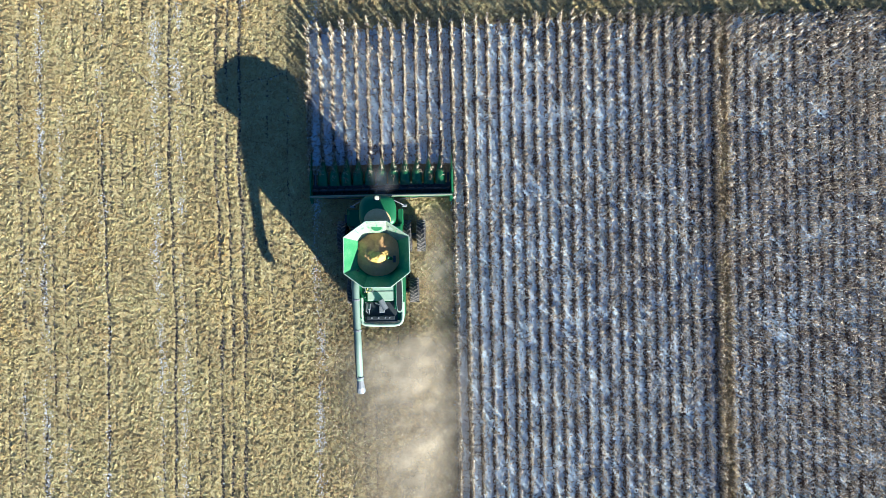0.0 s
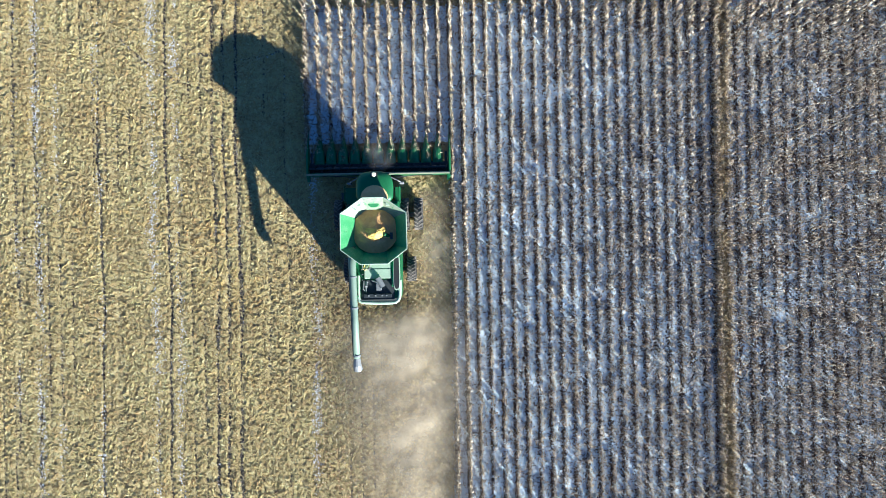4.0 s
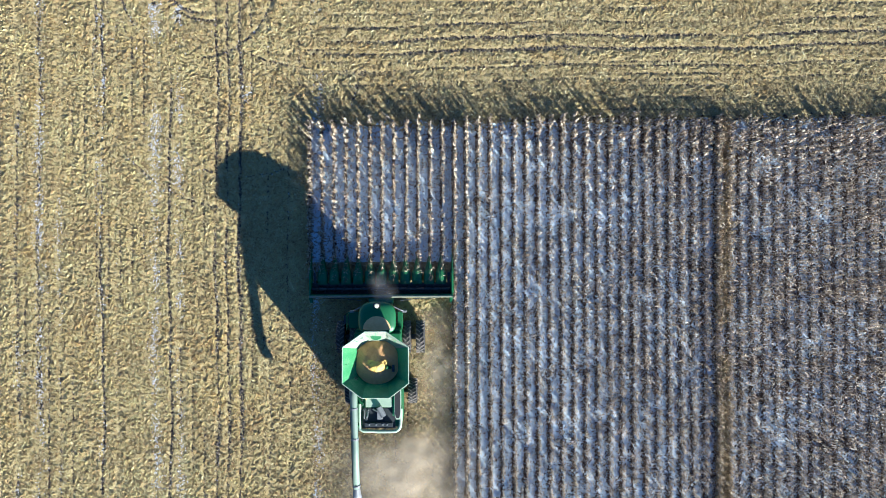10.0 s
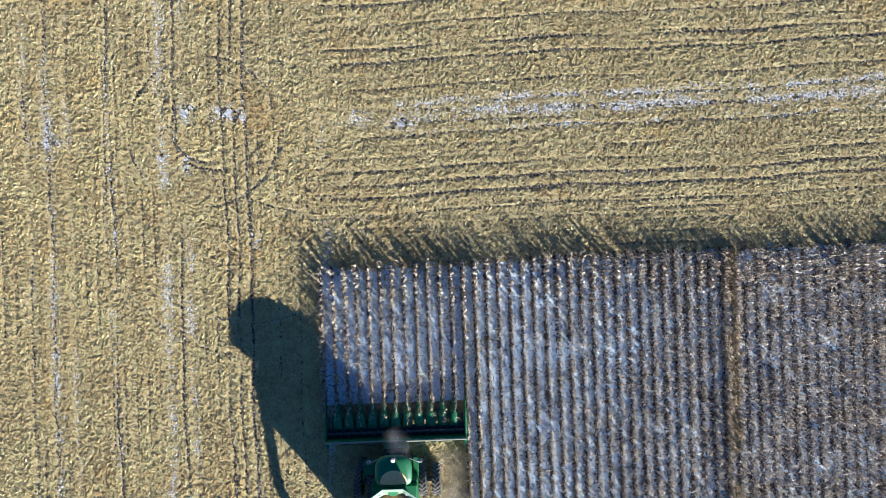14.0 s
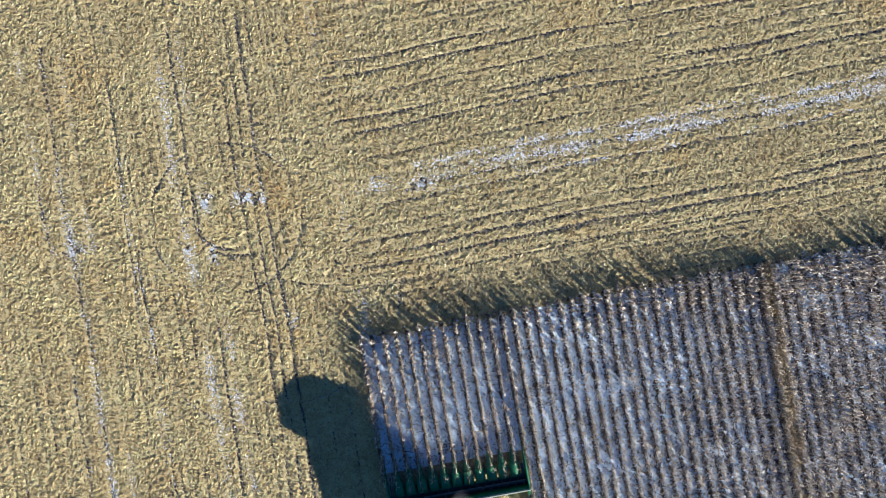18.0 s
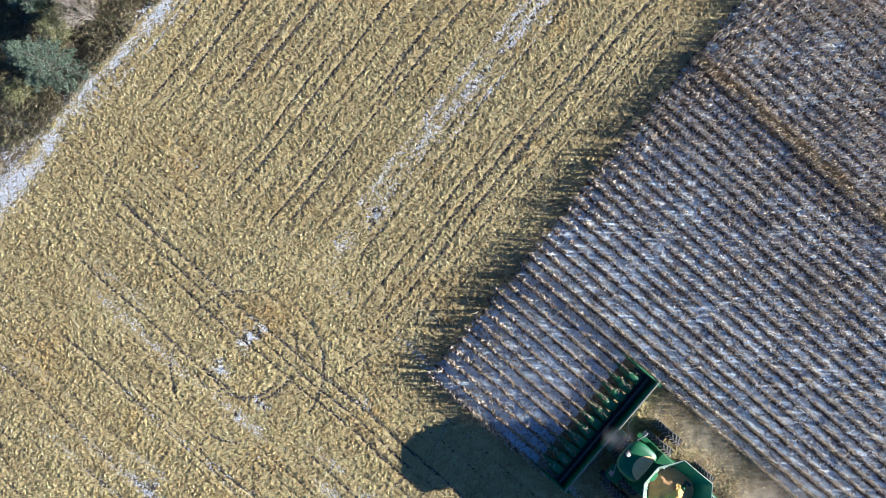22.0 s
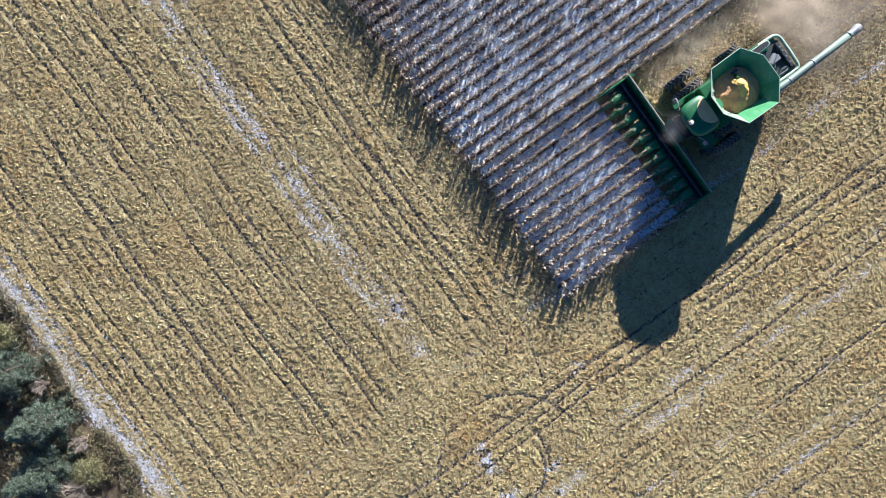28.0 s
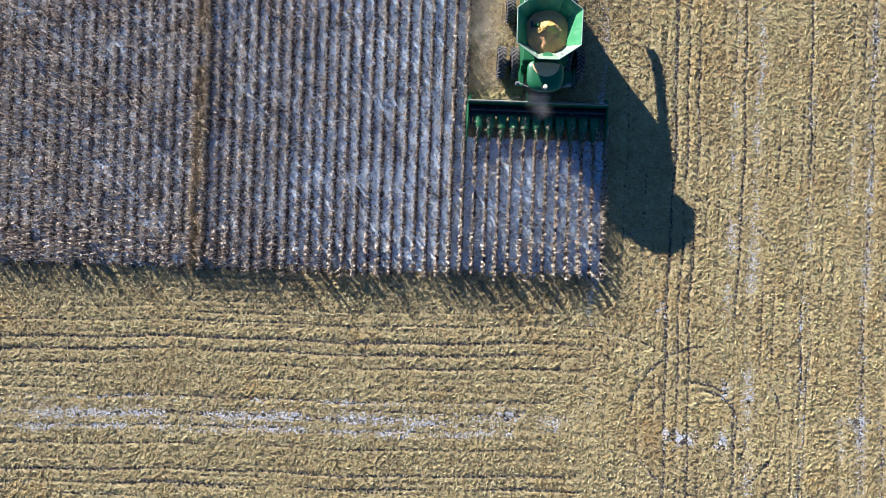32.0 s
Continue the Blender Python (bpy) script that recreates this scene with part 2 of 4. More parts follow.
rng = np.random.default_rng(7)
CREAM = two_scale("cream_plastic", [(0.3, (0.62, 0.58, 0.36)), (0.7, (0.75, 0.72, 0.52))], 4.0, 0.4, 0.0)
# ---- ground ----
ROW = 0.762
EDGE_Y = 28.2          # northern edge of the field
HEADER_Y = -8.7        # how far the last strip is cut
bm = bmesh.new()
bmesh.ops.create_grid(bm, x_segments=40, y_segments=40, size=900)
ground = part("ground", bm, SOIL, None)
tagged(ground, "brown field soil under chaff and patches of snow", "ground", kind="structure")


def frayed_sheet(x0, x1, y0, y1, z, fray):
    """A thin sheet with an uneven outline."""
    bm = bmesh.new()
    def wob(t, k):
        return fray * (noise.noise((t * 1.7, k, 0.5)) + 0.6 * noise.noise((t * 5.0, k, 2.5)))
    pts = [(x0 + wob(y, 1.0), y) for y in np.arange(y0, y1, 0.2)] + [(x, y1 + wob(x, 9.0) + 0.016 * max(x, 0)) for x in np.arange(x0, x1, 0.2)] + [(x1, y1), (x1, y0)]
    vs = [bm.verts.new((x, y, z)) for x, y in pts]
    bm.faces.new(vs)
    bmesh.ops.recalc_face_normals(bm, faces=bm.faces)
    if bm.faces[:][0].normal.z < 0:
        bmesh.ops.reverse_faces(bm, faces=bm.faces[:])
    return bm


snow = part("snow_cover", frayed_sheet(-0.15, 60, -64, -0.15, 0.012, 0.35), SNOW_ROW, None)
tagged(snow, "thin blue-white snow lying between the standing corn rows", "snow", kind="structure")
snow2 = part("snow_cover", frayed_sheet(-12.2 * ROW, -0.15, HEADER_Y - 0.3, -0.15, 0.008, 0.35), SNOW_ROW, None)
tagged(snow2, "thin snow between the last uncut rows", "snow", kind="structure")

# Wheel tracks and stubble lines: across the old rows (x = const) and along the headland (y = const).
# each: position, half width, how bare, how snowy
TRACKS_X = [(-27.9, 0.22, 0.5, 0.5), (-26.5, 0.25, 0.5, 0.8), (-25.2, 0.2, 0.4, 0.6), (-22.5, 0.10, 0.8, 0.1), (-21.6, 0.12, 0.4, 0.2),
            (-19.1, 0.30, 0.35, 0.75), (-18.2, 0.1, 0.8, 0.1), (-17.6, 0.25, 0.4, 0.6), (-15.2, 0.10, 0.8, 0.15), (-14.5, 0.09, 0.8, 0.1), (-13.7, 0.12, 0.85, 0.15),
            (-11.9, 0.10, 0.5, 0.1), (-10.6, 0.10, 0.5, 0.1), (-8.9, 0.22, 0.4, 0.5), (-7.0, 0.3, 0.3, 0.0), (-3.2, 0.3, 0.3, 0.0)]
TRACKS_Y = [(2.5, 0.08, 0.5, 0.0), (3.4, 0.08, 0.6, 0.0), (4.5, 0.11, 0.85, 0.05), (5.3, 0.11, 0.85, 0.05), (6.2, 0.10, 0.7, 0.0), (7.1, 0.08, 0.5, 0.05),
            (8.4, 0.12, 0.6, 0.2), (9.5, 0.32, 0.5, 0.55), (10.3, 0.16, 0.5, 0.5), (11.5, 0.1, 0.6, 0.1), (13.2, 0.11, 0.85, 0.1), (14.1, 0.11, 0.85, 0.05),
            (15.6, 0.1, 0.6, 0.1), (17.0, 0.1, 0.8, 0.1), (17.9, 0.1, 0.7, 0.2), (19.4, 0.1, 0.6, 0.1), (20.6, 0.12, 0.85, 0.1), (21.4, 0.12, 0.8, 0.2),
            (22.9, 0.09, 0.6, 0.15), (24.1, 0.1, 0.85, 0.1), (25.0, 0.12, 0.8, 0.4), (26.3, 0.12, 0.7, 0.35), (27.1, 0.1, 0.6, 0.3)]
# Turning arcs at the corner: centre, radius, half width, bareness, snow
ARCS = [(-16.2, 9.3, 2.3, 0.15, 0.8, 0.3), (-15.7, 9.9, 3.4, 0.15, 0.8, 0.2), (-16.4, 9.0, 4.9, 0.15, 0.75, 0.3), (-15.2, 8.6, 6.4, 0.13, 0.6, 0.2),
        (-13.5, 4.0, 7.5, 0.18, 0.6, 0.3), (-13.5, 4.0, 9.6, 0.14, 0.6, 0.25), (-9.0, 14.0, 10.5, 0.14, 0.6, 0.2)]


def field_noise(x, y, scale, seed):
    """Cheap smooth noise in 0..1 for many places at once."""
    r = np.random.default_rng(seed)
    out = np.zeros_like(x)
    for k in range(7):
        a, f, p = r.uniform(0, 6.283), scale * r.uniform(0.6, 2.2), r.uniform(0, 6.283)
        out += np.sin(f * (x * np.cos(a) + y * np.sin(a)) + p + 1.3 * np.sin(0.6 * f * (y * np.cos(a) - x * np.sin(a)) + p))
    return 0.5 + out / 7


def bare_and_snow(x, y):
    """How far the chaff is pressed away, and how much snow lies, at places on the cut field."""
    head = 1 / (1 + np.exp(-(x + 8.5 + 1.2 * np.sin(0.5 * y)) / 0.9)) * (y > 0)
    bare, white = np.zeros_like(x), np.zeros_like(x)
    patchy = field_noise(x, y, 0.9, 3)
    wob_x, wob_y = 0.09 * np.sin(0.31 * y + 1.0) + 0.05 * np.sin(0.9 * y), 0.10 * np.sin(0.27 * x) + 0.05 * np.sin(0.8 * x + 2.0)
    for p, w, b, s in TRACKS_X:
        g = np.exp(-(((x - p - wob_x) / (1.2 * w)) ** 2)) * (1 - head) * (y < 22)
        bare, white = np.maximum(bare, g * min(1.0, 1.2 * b) * np.clip(0.45 + 1.2 * field_noise(x, 0.35 * y, 1.1, 11), 0, 1)), np.maximum(white, g ** 0.45 * min(1.0, 1.4 * s) * np.clip(3.4 * patchy - 1.25, 0, 1))
    for p, w, b, s in TRACKS_Y:
        g = np.exp(-(((y - p - wob_y - 0.016 * x) / (1.12 * w)) ** 2)) * head
        bare, white = np.maximum(bare, g * min(1.0, 1.2 * b) * np.clip(0.45 + 1.2 * field_noise(0.35 * x, y, 1.1, 12), 0, 1)), np.maximum(white, g ** 0.45 * min(1.0, 1.4 * s) * np.clip(3.4 * patchy - 1.25, 0, 1))
    for cx, cy, r, w, b, s in ARCS:
        d = np.hypot(x - cx, y - cy)
        g = np.exp(-(((d - r) / w) ** 2)) * np.clip(3.0 * field_noise(x, y, 0.5, 21 + int(10 * r)) - 1.0, 0, 1) * (x < -6)
        bare, white = np.maximum(bare, g * b), np.maximum(white, g * s * np.clip(2.5 * patchy - 0.6, 0, 1))
    for cx, cy, rx, ry, s in SPOTS:
        g = np.exp(-(((x - cx) / rx) ** 2) - ((y - cy) / ry) ** 2)
        rag = field_noise(x, y, 5.0, 64)
        white, bare = np.maximum(white, g * s * np.clip(2.6 * rag - 0.85, 0, 1)), np.maximum(bare, 0.95 * g ** 0.7 * np.clip(2.4 - 4.0 * rag, 0, 1))
    # the weedy margin keeps its snow along the edge of the crop
    rim = np.exp(-(((y - EDGE_Y - 0.016 * x - 0.25 * np.sin(0.5 * x)) / 0.36) ** 2))
    white = np.maximum(white, rim * np.clip(0.35 + 1.1 * field_noise(x, y, 1.2, 5), 0, 1))
    far = np.clip((-x - 11.0) / 3, 0, 1) * np.exp(-(((y - 28.6) / 1.7) ** 2))
    white = np.maximum(white, far * np.clip(2.6 * field_noise(x, y, 0.8, 8) - 0.6, 0, 1))
    # rows of stubble
    row = np.where(head > 0.5, y, x) / ROW
    bare = np.maximum(bare, 0.66 * np.cos(np.pi * row) ** 12 * np.clip(2.2 * field_noise(np.where(head > 0.5, 0.3 * x, x), np.where(head > 0.5, y, 0.3 * y), 0.9, 61) - 0.75, 0, 1))
    return bare, white, head


# bare, snowy hollows where the wheels turned
SPOTS = [(-15.1, 10.2, 0.9, 0.5, 1.0), (-14.2, 9.8, 0.4, 0.25, 0.9), (-17.5, 10.3, 0.35, 0.6, 0.9), (-17.6, 6.8, 0.3, 0.6, 0.6), (-19.2, 7.4, 0.3, 0.4, 0.4), (-26.5, 8.7, 1.2, 0.5, 0.5),
         (-9.0, -2.0, 0.25, 1.6, 0.6), (-8.6, 1.5, 0.3, 1.2, 0.4), (-3.6, 9.0, 0.9, 0.5, 0.6), (-13.3, 1.7, 0.3, 0.8, 0.4), (-22.0, 27.6, 1.6, 1.0, 0.9),
         (-17.5, 30.6, 2.6, 1.0, 0.8), (-14.0, 30.3, 0.9, 0.7, 0.7)]


def flakes(n, xs, ys, length, width, lift, tilt, base=0.0, curl=1.0):
    """Loose leaf and husk scraps: folded, pointed blades."""
    L = (length * rng.uniform(0.5, 1.4, n))[:, None]
    Wd = (width * rng.uniform(0.5, 1.4, n))[:, None]
    yaw, pitch, rollv = rng.uniform(0, 2 * np.pi, n), rng.normal(0, tilt, n), rng.normal(0, tilt * 1.3, n)
    f = np.stack([np.cos(yaw) * np.cos(pitch), np.sin(yaw) * np.cos(pitch), np.sin(pitch)], 1)
    s = np.stack([-np.sin(yaw) * np.cos(rollv), np.cos(yaw) * np.cos(rollv), np.sin(rollv)], 1)
    c = np.stack([xs, ys, lift * rng.uniform(0.05, 1.0, n) + base], 1)
    bend = curl * rng.uniform(-0.25, 0.4, n)[:, None] * L * np.array([[0, 0, 1.0]])
    v = np.stack([c - f * L / 2, c - f * L * 0.1 - s * Wd / 2 + bend, c + f * L / 2, c + f * L * 0.1 + s * Wd / 2 + bend], 1).reshape(-1, 3)
    v[:, 2] = np.maximum(v[:, 2], 0.006)
    return v, np.arange(n * 4).reshape(-1, 4)


def cut_area(n, y1=28.6):
    """Random places on the harvested part of the field."""
    x, y = rng.uniform(-36, 31, n), rng.uniform(-33.5, y1, n)
    fray = 0.35 * rng.normal(0, 1, n)
    keep = ~((x > -0.3 + 0.5 * fray) & (y < -0.1 + 0.016 * x + fray)) & ~((x > -12.3 * ROW + 0.5 * fray) & (x < 0.1) & (y > HEADER_Y - 1.2) & (y < -0.1 + fray))
    return x[keep], y[keep]


def relief(x, y, bare, white, head):
    """Height of the matted residue: curled ridges of husk and leaf, pressed flat in tracks."""
    curl = 1 - np.abs(2 * field_noise(x + 0.11 * np.sin(5.1 * y), y + 0.11 * np.sin(4.7 * x), 7.5, 51) - 1)
    fine = field_noise(x, y, 14.0, 52)
    rows = np.cos(2 * np.pi * np.where(head > 0.5, y - 0.016 * x, x) / ROW)
    return (0.006 + 0.058 * curl ** 2 + 0.035 * fine - 0.006 * rows * field_noise(x, y, 0.5, 53)) * (1 - np.maximum(bare, 0.8 * white))


def uncut(x, y, fray=0.0):
    return ((x > -0.3 + 0.5 * fray) & (y < -0.1 + 0.016 * x + fray)) | ((x > -12.3 * ROW + 0.5 * fray) & (x < 0.1) & (y > HEADER_Y - 1.2) & (y < -0.1 + fray))


def weathered(x, y, head):
    return rng.uniform(0, 1, len(x)) < np.clip(head + 1 / (1 + np.exp(-(y - 11 - 3 * field_noise(x, y, 0.4, 77)) / 2.0)), 0, 1)


# the matted layer of residue
STEP = 0.105
gx, gy = np.arange(-36, 31, STEP), np.arange(-33.5, 28.7, STEP)
X, Y = np.meshgrid(gx, gy)
X, Y = X + rng.uniform(-0.03, 0.03, X.shape), Y + rng.uniform(-0.03, 0.03, X.shape)
X, Y = X.ravel(), Y.ravel()
bare, white, head = bare_and_snow(X, Y)
Z = relief(X, Y, bare, white, head) + rng.uniform(-0.007, 0.007, len(X)) - 0.02 * (bare > 0.55)
nx, ny = len(gx), len(gy)
cell = (np.arange(ny - 1)[:, None] * nx + np.arange(nx - 1)[None]).ravel()
quads = np.stack([cell, cell + 1, cell + nx + 1, cell + nx], 1)
quads = quads[~uncut(X[cell], Y[cell], 0.35 * rng.normal(0, 1, len(cell)))]
brown = weathered(X[quads[:, 0]], Y[quads[:, 0]], head[quads[:, 0]])
for pick, mat, label in ((~brown, CHAFF_MAT, "matted pale yellow corn residue covering the harvested ground"), (brown, CHAFF_MAT_BROWN, "matted browner corn residue covering the headland")):
    used, inv = np.unique(quads[pick], return_inverse=True)
    layer = thing_np("residue_mat", np.stack([X, Y, Z], 1)[used], inv.reshape(-1, 4), mat)
    tagged(layer, label, "crop residue", kind="stuff")

xs, ys = cut_area(600000)
bare, white, head = bare_and_snow(xs, ys)
just_cut = (xs > -12.1 * ROW) & (xs < -0.1) & (ys < HEADER_Y)
keep = rng.uniform(0, 1, len(xs)) > np.maximum(np.maximum(1.3 * bare, 0.75 * white), 0.45 * just_cut)
xs, ys, bare, white, head = xs[keep], ys[keep], bare[keep], white[keep], head[keep]
brown = weathered(xs, ys, head)
for pick, mat, label in ((~brown, CHAFF, "pale yellow husks and leaf scraps covering the harvested ground"), (brown, CHAFF_BROWN, "browner husks and leaf scraps covering the headland")):
    v, q = flakes(pick.sum(), xs[pick], ys[pick], 0.24, 0.064, 0.026, 0.205, 0.0, 0.46)
    v[:, 2] += relief(v[:, 0], v[:, 1], *(np.repeat(a[pick], 4) for a in (bare, white, head)))
    chaff = thing_np("chaff", v, q, mat)
    tagged(chaff, label, "crop residue", kind="stuff")

# soil pressed bare in the wheel tracks, coloured dark to paint the grooves' shade too
xs, ys = cut_area(450000)
bare, white, head = bare_and_snow(xs, ys)
keep = (bare > 0.5) & (rng.uniform(0, 1, len(xs)) < bare)
xs, ys = xs[keep], ys[keep]
clods = thing_np("shaded_clods", *flakes(len(xs), xs, ys, 0.16, 0.14, 0.03, 0.3), SHADED_SOIL)
tagged(clods, "soil showing in the wheel tracks, groove shade put into its dark colour", "soil", kind="stuff")

# freshly cut strip behind the machine: browner, coarser scraps
n = 11000
xs, ys = rng.uniform(-12.0 * ROW, -0.2, n), rng.uniform(-34, -12.2, n)
fresh = thing_np("chaff", *flakes(n, xs, ys, 0.18, 0.06, 0.10, 0.4), HUSK)
tagged(fresh, "orange-brown husks freshly spread behind the harvester", "crop residue", kind="stuff")

# cut stalks left standing
def stubble(px, py):
    n = len(px)
    h = rng.uniform(0.05, 0.17, n)
    ang = np.array([0.3, 2.39, 4.49])
    ring = np.stack([np.cos(ang), np.sin(ang), np.zeros(3)], 1)
    base = np.stack([px, py, np.zeros(n)], 1)
    top = base + np.stack([rng.normal(0, 0.06, n), rng.normal(0, 0.06, n), h], 1)
    v = np.concatenate([base[:, None] + 0.018 * ring[None], top[:, None] + 0.016 * ring[None]], 1).reshape(-1, 3)
    i = np.arange(n)[:, None] * 6
    return v, np.concatenate([i + np.array([[0, 1, 4, 3]]), i + np.array([[1, 2, 5, 4]]), i + np.array([[2, 0, 3, 5]])], 0)


px, py = [], []
for k in range(1, 53):
    y = np.arange(-34, 26, 0.24)
    y = y + rng.normal(0, 0.05, len(y))
    x = -k * ROW + rng.normal(0, 0.03, len(y))
    hd = bare_and_snow(x, y)[2]
    ok = (hd < 0.5) & ~((k <= 12) & (y > HEADER_Y - 1.2) & (y < 0.15))
    px.append(x[ok]), py.append(y[ok])
for k in range(1, 37):
    x = np.arange(-14, 34, 0.24)
    y = k * ROW + 0.016 * x + rng.normal(0, 0.03, len(x))
    hd = bare_and_snow(x, y)[2]
    ok = hd > 0.5
    px.append(x[ok]), py.append(y[ok])
stub = thing_np("stubble", *stubble(np.concatenate(px), np.concatenate(py)), STUB)
tagged(stub, "short cut corn stalks standing in rows", "stubble", kind="stuff")

# snow crumbs lying in the tracks
xs, ys = cut_area(330000, 31.5)
bare, white, head = bare_and_snow(xs, ys)
keep = rng.uniform(0, 1, len(xs)) < np.clip(white * 0.9 - 0.08, 0, 0.7)
v, f = flakes(keep.sum(), xs[keep], ys[keep], 0.10, 0.08, 0.03, 0.09, 0.010, 0.2)
crumbs = thing_np("snow_patches", v, f, SNOW)
tagged(crumbs, "broken white snow lying in wheel tracks and along the field edge", "snow", kind="stuff")

# snow left in the hollows
sx, sy = [], []
for cx, cy, rx, ry, s in SPOTS:
    n = int(1500 * s * (rx * ry) ** 0.5)
    a, c = cx + rng.normal(0, 0.6 * rx, n), cy + rng.normal(0, 0.6 * ry, n)
    ok = field_noise(a, c, 5.0, 64) > rng.uniform(0.35, 0.8, n)
    sx.append(a[ok]), sy.append(c[ok])
sx, sy = np.concatenate(sx), np.concatenate(sy)
hollow = thing_np("snow_patches", *flakes(len(sx), sx, sy, 0.10, 0.08, 0.04, 0.12, 0.015, 0.25), SNOW)
tagged(hollow, "old snow left in trampled hollows", "snow", kind="stuff")


def snow_line(n, along, x0, x1, at, width, seed, more):
    """Snow crumbs strewn unevenly along a line: along is the axis that it follows."""
    n = int(0.62 * n)
    t = rng.uniform(x0, x1, n)
    o = at + 0.016 * (t if along == "x" else 0 * t) + 0.12 * np.sin(0.5 * t) + rng.normal(0, width, n)
    thick = 2.0 * field_noise(t, o, 1.1, seed) - 0.75 + 0.8 * field_noise(t, o, 5.0, seed + 1) - 0.3 + more
    keep = rng.uniform(0, 1, n) < np.clip(0.12 + 0.5 * thick, 0.05, 0.7)
    t, o = t[keep], o[keep]
    x, y = (t, o) if along == "x" else (o, t)
    return flakes(len(x), x, y, 0.10, 0.08, 0.035, 0.09, 0.028, 0.25)


for n, along, x0, x1, at, width, seed, more, label in (
        (64000, "x", -30, 27, EDGE_Y, 0.44, 91, 0.55, "white snow lying along the edge of the field"),
        (5000, "x", -12, 27, EDGE_Y - 1.1, 0.12, 98, 0.0, "thin streak of snow along the outermost stubble row"),
        (11500, "x", -7, 30, 9.6, 0.28, 92, 0.34, "streak of snow along a headland wheel track"),
        (7500, "x", -4, 30, 10.5, 0.15, 93, 0.25, "thin streak of snow along a headland wheel track"),
        (5000, "x", -2, 30, 8.6, 0.16, 99, -0.1, "thin streak of snow along a headland wheel track"),
        (4500, "y", -32, 6, -19.1, 0.20, 94, -0.1, "streak of snow in an old wheel track"),
        (5500, "y", -32, 12, -26.4, 0.22, 95, -0.1, "streak of snow in an old wheel track"),
        (4200, "y", -32, 8, -17.6, 0.18, 96, -0.1, "streak of snow in an old wheel track"),
        (3600, "y", -32, 14, -22.6, 0.18, 97, -0.1, "streak of snow in an old wheel track"),
        (6500, "y", -33, 3, -8.9, 0.18, 87, 0.1, "streak of snow beside the last cut strip")):
    strip = thing_np("snow_streak", *snow_line(n, along, x0, x1, at, width, seed, more), SNOW)
    tagged(strip, label, "snow", kind="stuff")


# ---- standing corn ----
def corn_plants(px, py, mess, tall=1.0, leafy=1.0):
    """Stalks and hanging leaves for plants at px, py: (stalk verts, faces), (leaf verts, faces). mess: how much they lean and spread."""
    n = len(px)
    h = tall * rng.uniform(0.85, 1.4, n)
    lean = rng.normal(0, 0.03 + 0.07 * mess, (n, 2)) * h[:, None]
    down = rng.uniform(0, 1, n) < 0.012 + 0.03 * mess
    lean[down] += rng.normal(0, 0.55, (down.sum(), 2))
    h[down] *= rng.uniform(0.35, 0.9, down.sum())
    base, top = np.stack([px, py, np.zeros(n)], 1), np.stack([px + lean[:, 0], py + lean[:, 1], h], 1)
    ang = np.array([0, 2.094, 4.189])
    ring = np.stack([np.cos(ang), np.sin(ang), np.zeros(3)], 1)
    sv = np.concatenate([base[:, None] + 0.018 * ring[None], top[:, None] + 0.011 * ring[None]], 1).reshape(-1, 3)
    i = np.arange(n)[:, None] * 6
    sf = np.concatenate([i + np.array([[0, 1, 4, 3]]), i + np.array([[1, 2, 5, 4]]), i + np.array([[2, 0, 3, 5]])], 0)
    K = 12
    t = rng.uniform(0.1, 0.95, (n, K)) ** 1.15
    at = base[:, None] + (top - base)[:, None] * t[..., None]
    yaw = rng.uniform(0, 2 * np.pi, (n, K))
    d = np.stack([np.cos(yaw), np.sin(yaw), np.zeros((n, K))], 2)
    s = np.stack([-np.sin(yaw), np.cos(yaw), rng.normal(0, 0.5, (n, K))], 2)
    L = (rng.uniform(0.035, 0.15, (n, K)) + 0.10 * mess * rng.uniform(0, 1, (n, K)))[..., None]
    w = (rng.uniform(0.0065, 0.020, (n, K)) * np.where(t < 0.62, np.broadcast_to(leafy, n)[:, None], 1.0))[..., None]
    up = np.array([0, 0, 1.0])
    m = at + d * L + up * rng.uniform(0.0, 0.12, (n, K))[..., None]
    e = np.maximum(at + d * L * 1.4 - up * rng.uniform(0.08, 0.4, (n, K))[..., None], np.array([-99, -99, 0.01]))
    lv = np.stack([at, m - s * w, e, m + s * w], 2).reshape(-1, 3)
    lf = np.arange(n * K * 4).reshape(-1, 4)
    return (sv, sf), (lv, lf)


def corn_row(x, y0, y1, mess=0.2, spacing=0.15, tall=1.0, leafy=1.0, gaps=0.45):
    n = int((y1 - y0) / spacing)
    py = np.linspace(y0, y1, n) + rng.normal(0, 0.05, n)
    keep = rng.uniform(0, 1, n) > np.where(py > -14, 0.02, 0.03) + gaps * (field_noise(np.full(n, x), py, 5.0, 400 + int(7 * x + 100)) < 0.40)
    py = py[keep]
    px = x + rng.normal(0, 0.025, len(py))
    st, lv = corn_plants(px, py, mess, np.where(py > y1 - 1.6, 1.15, tall), np.where(py > y1 - 2.4, 3.3, leafy))
    row = empty("corn_row")
    thing_np("stalks", *st, STALK, row)
    thing_np("leaves", *lv, LEAF, row)
    return tagged(row, "standing row of dry tan corn stalks with hanging leaves", "corn row", "standing corn rows", "stuff")


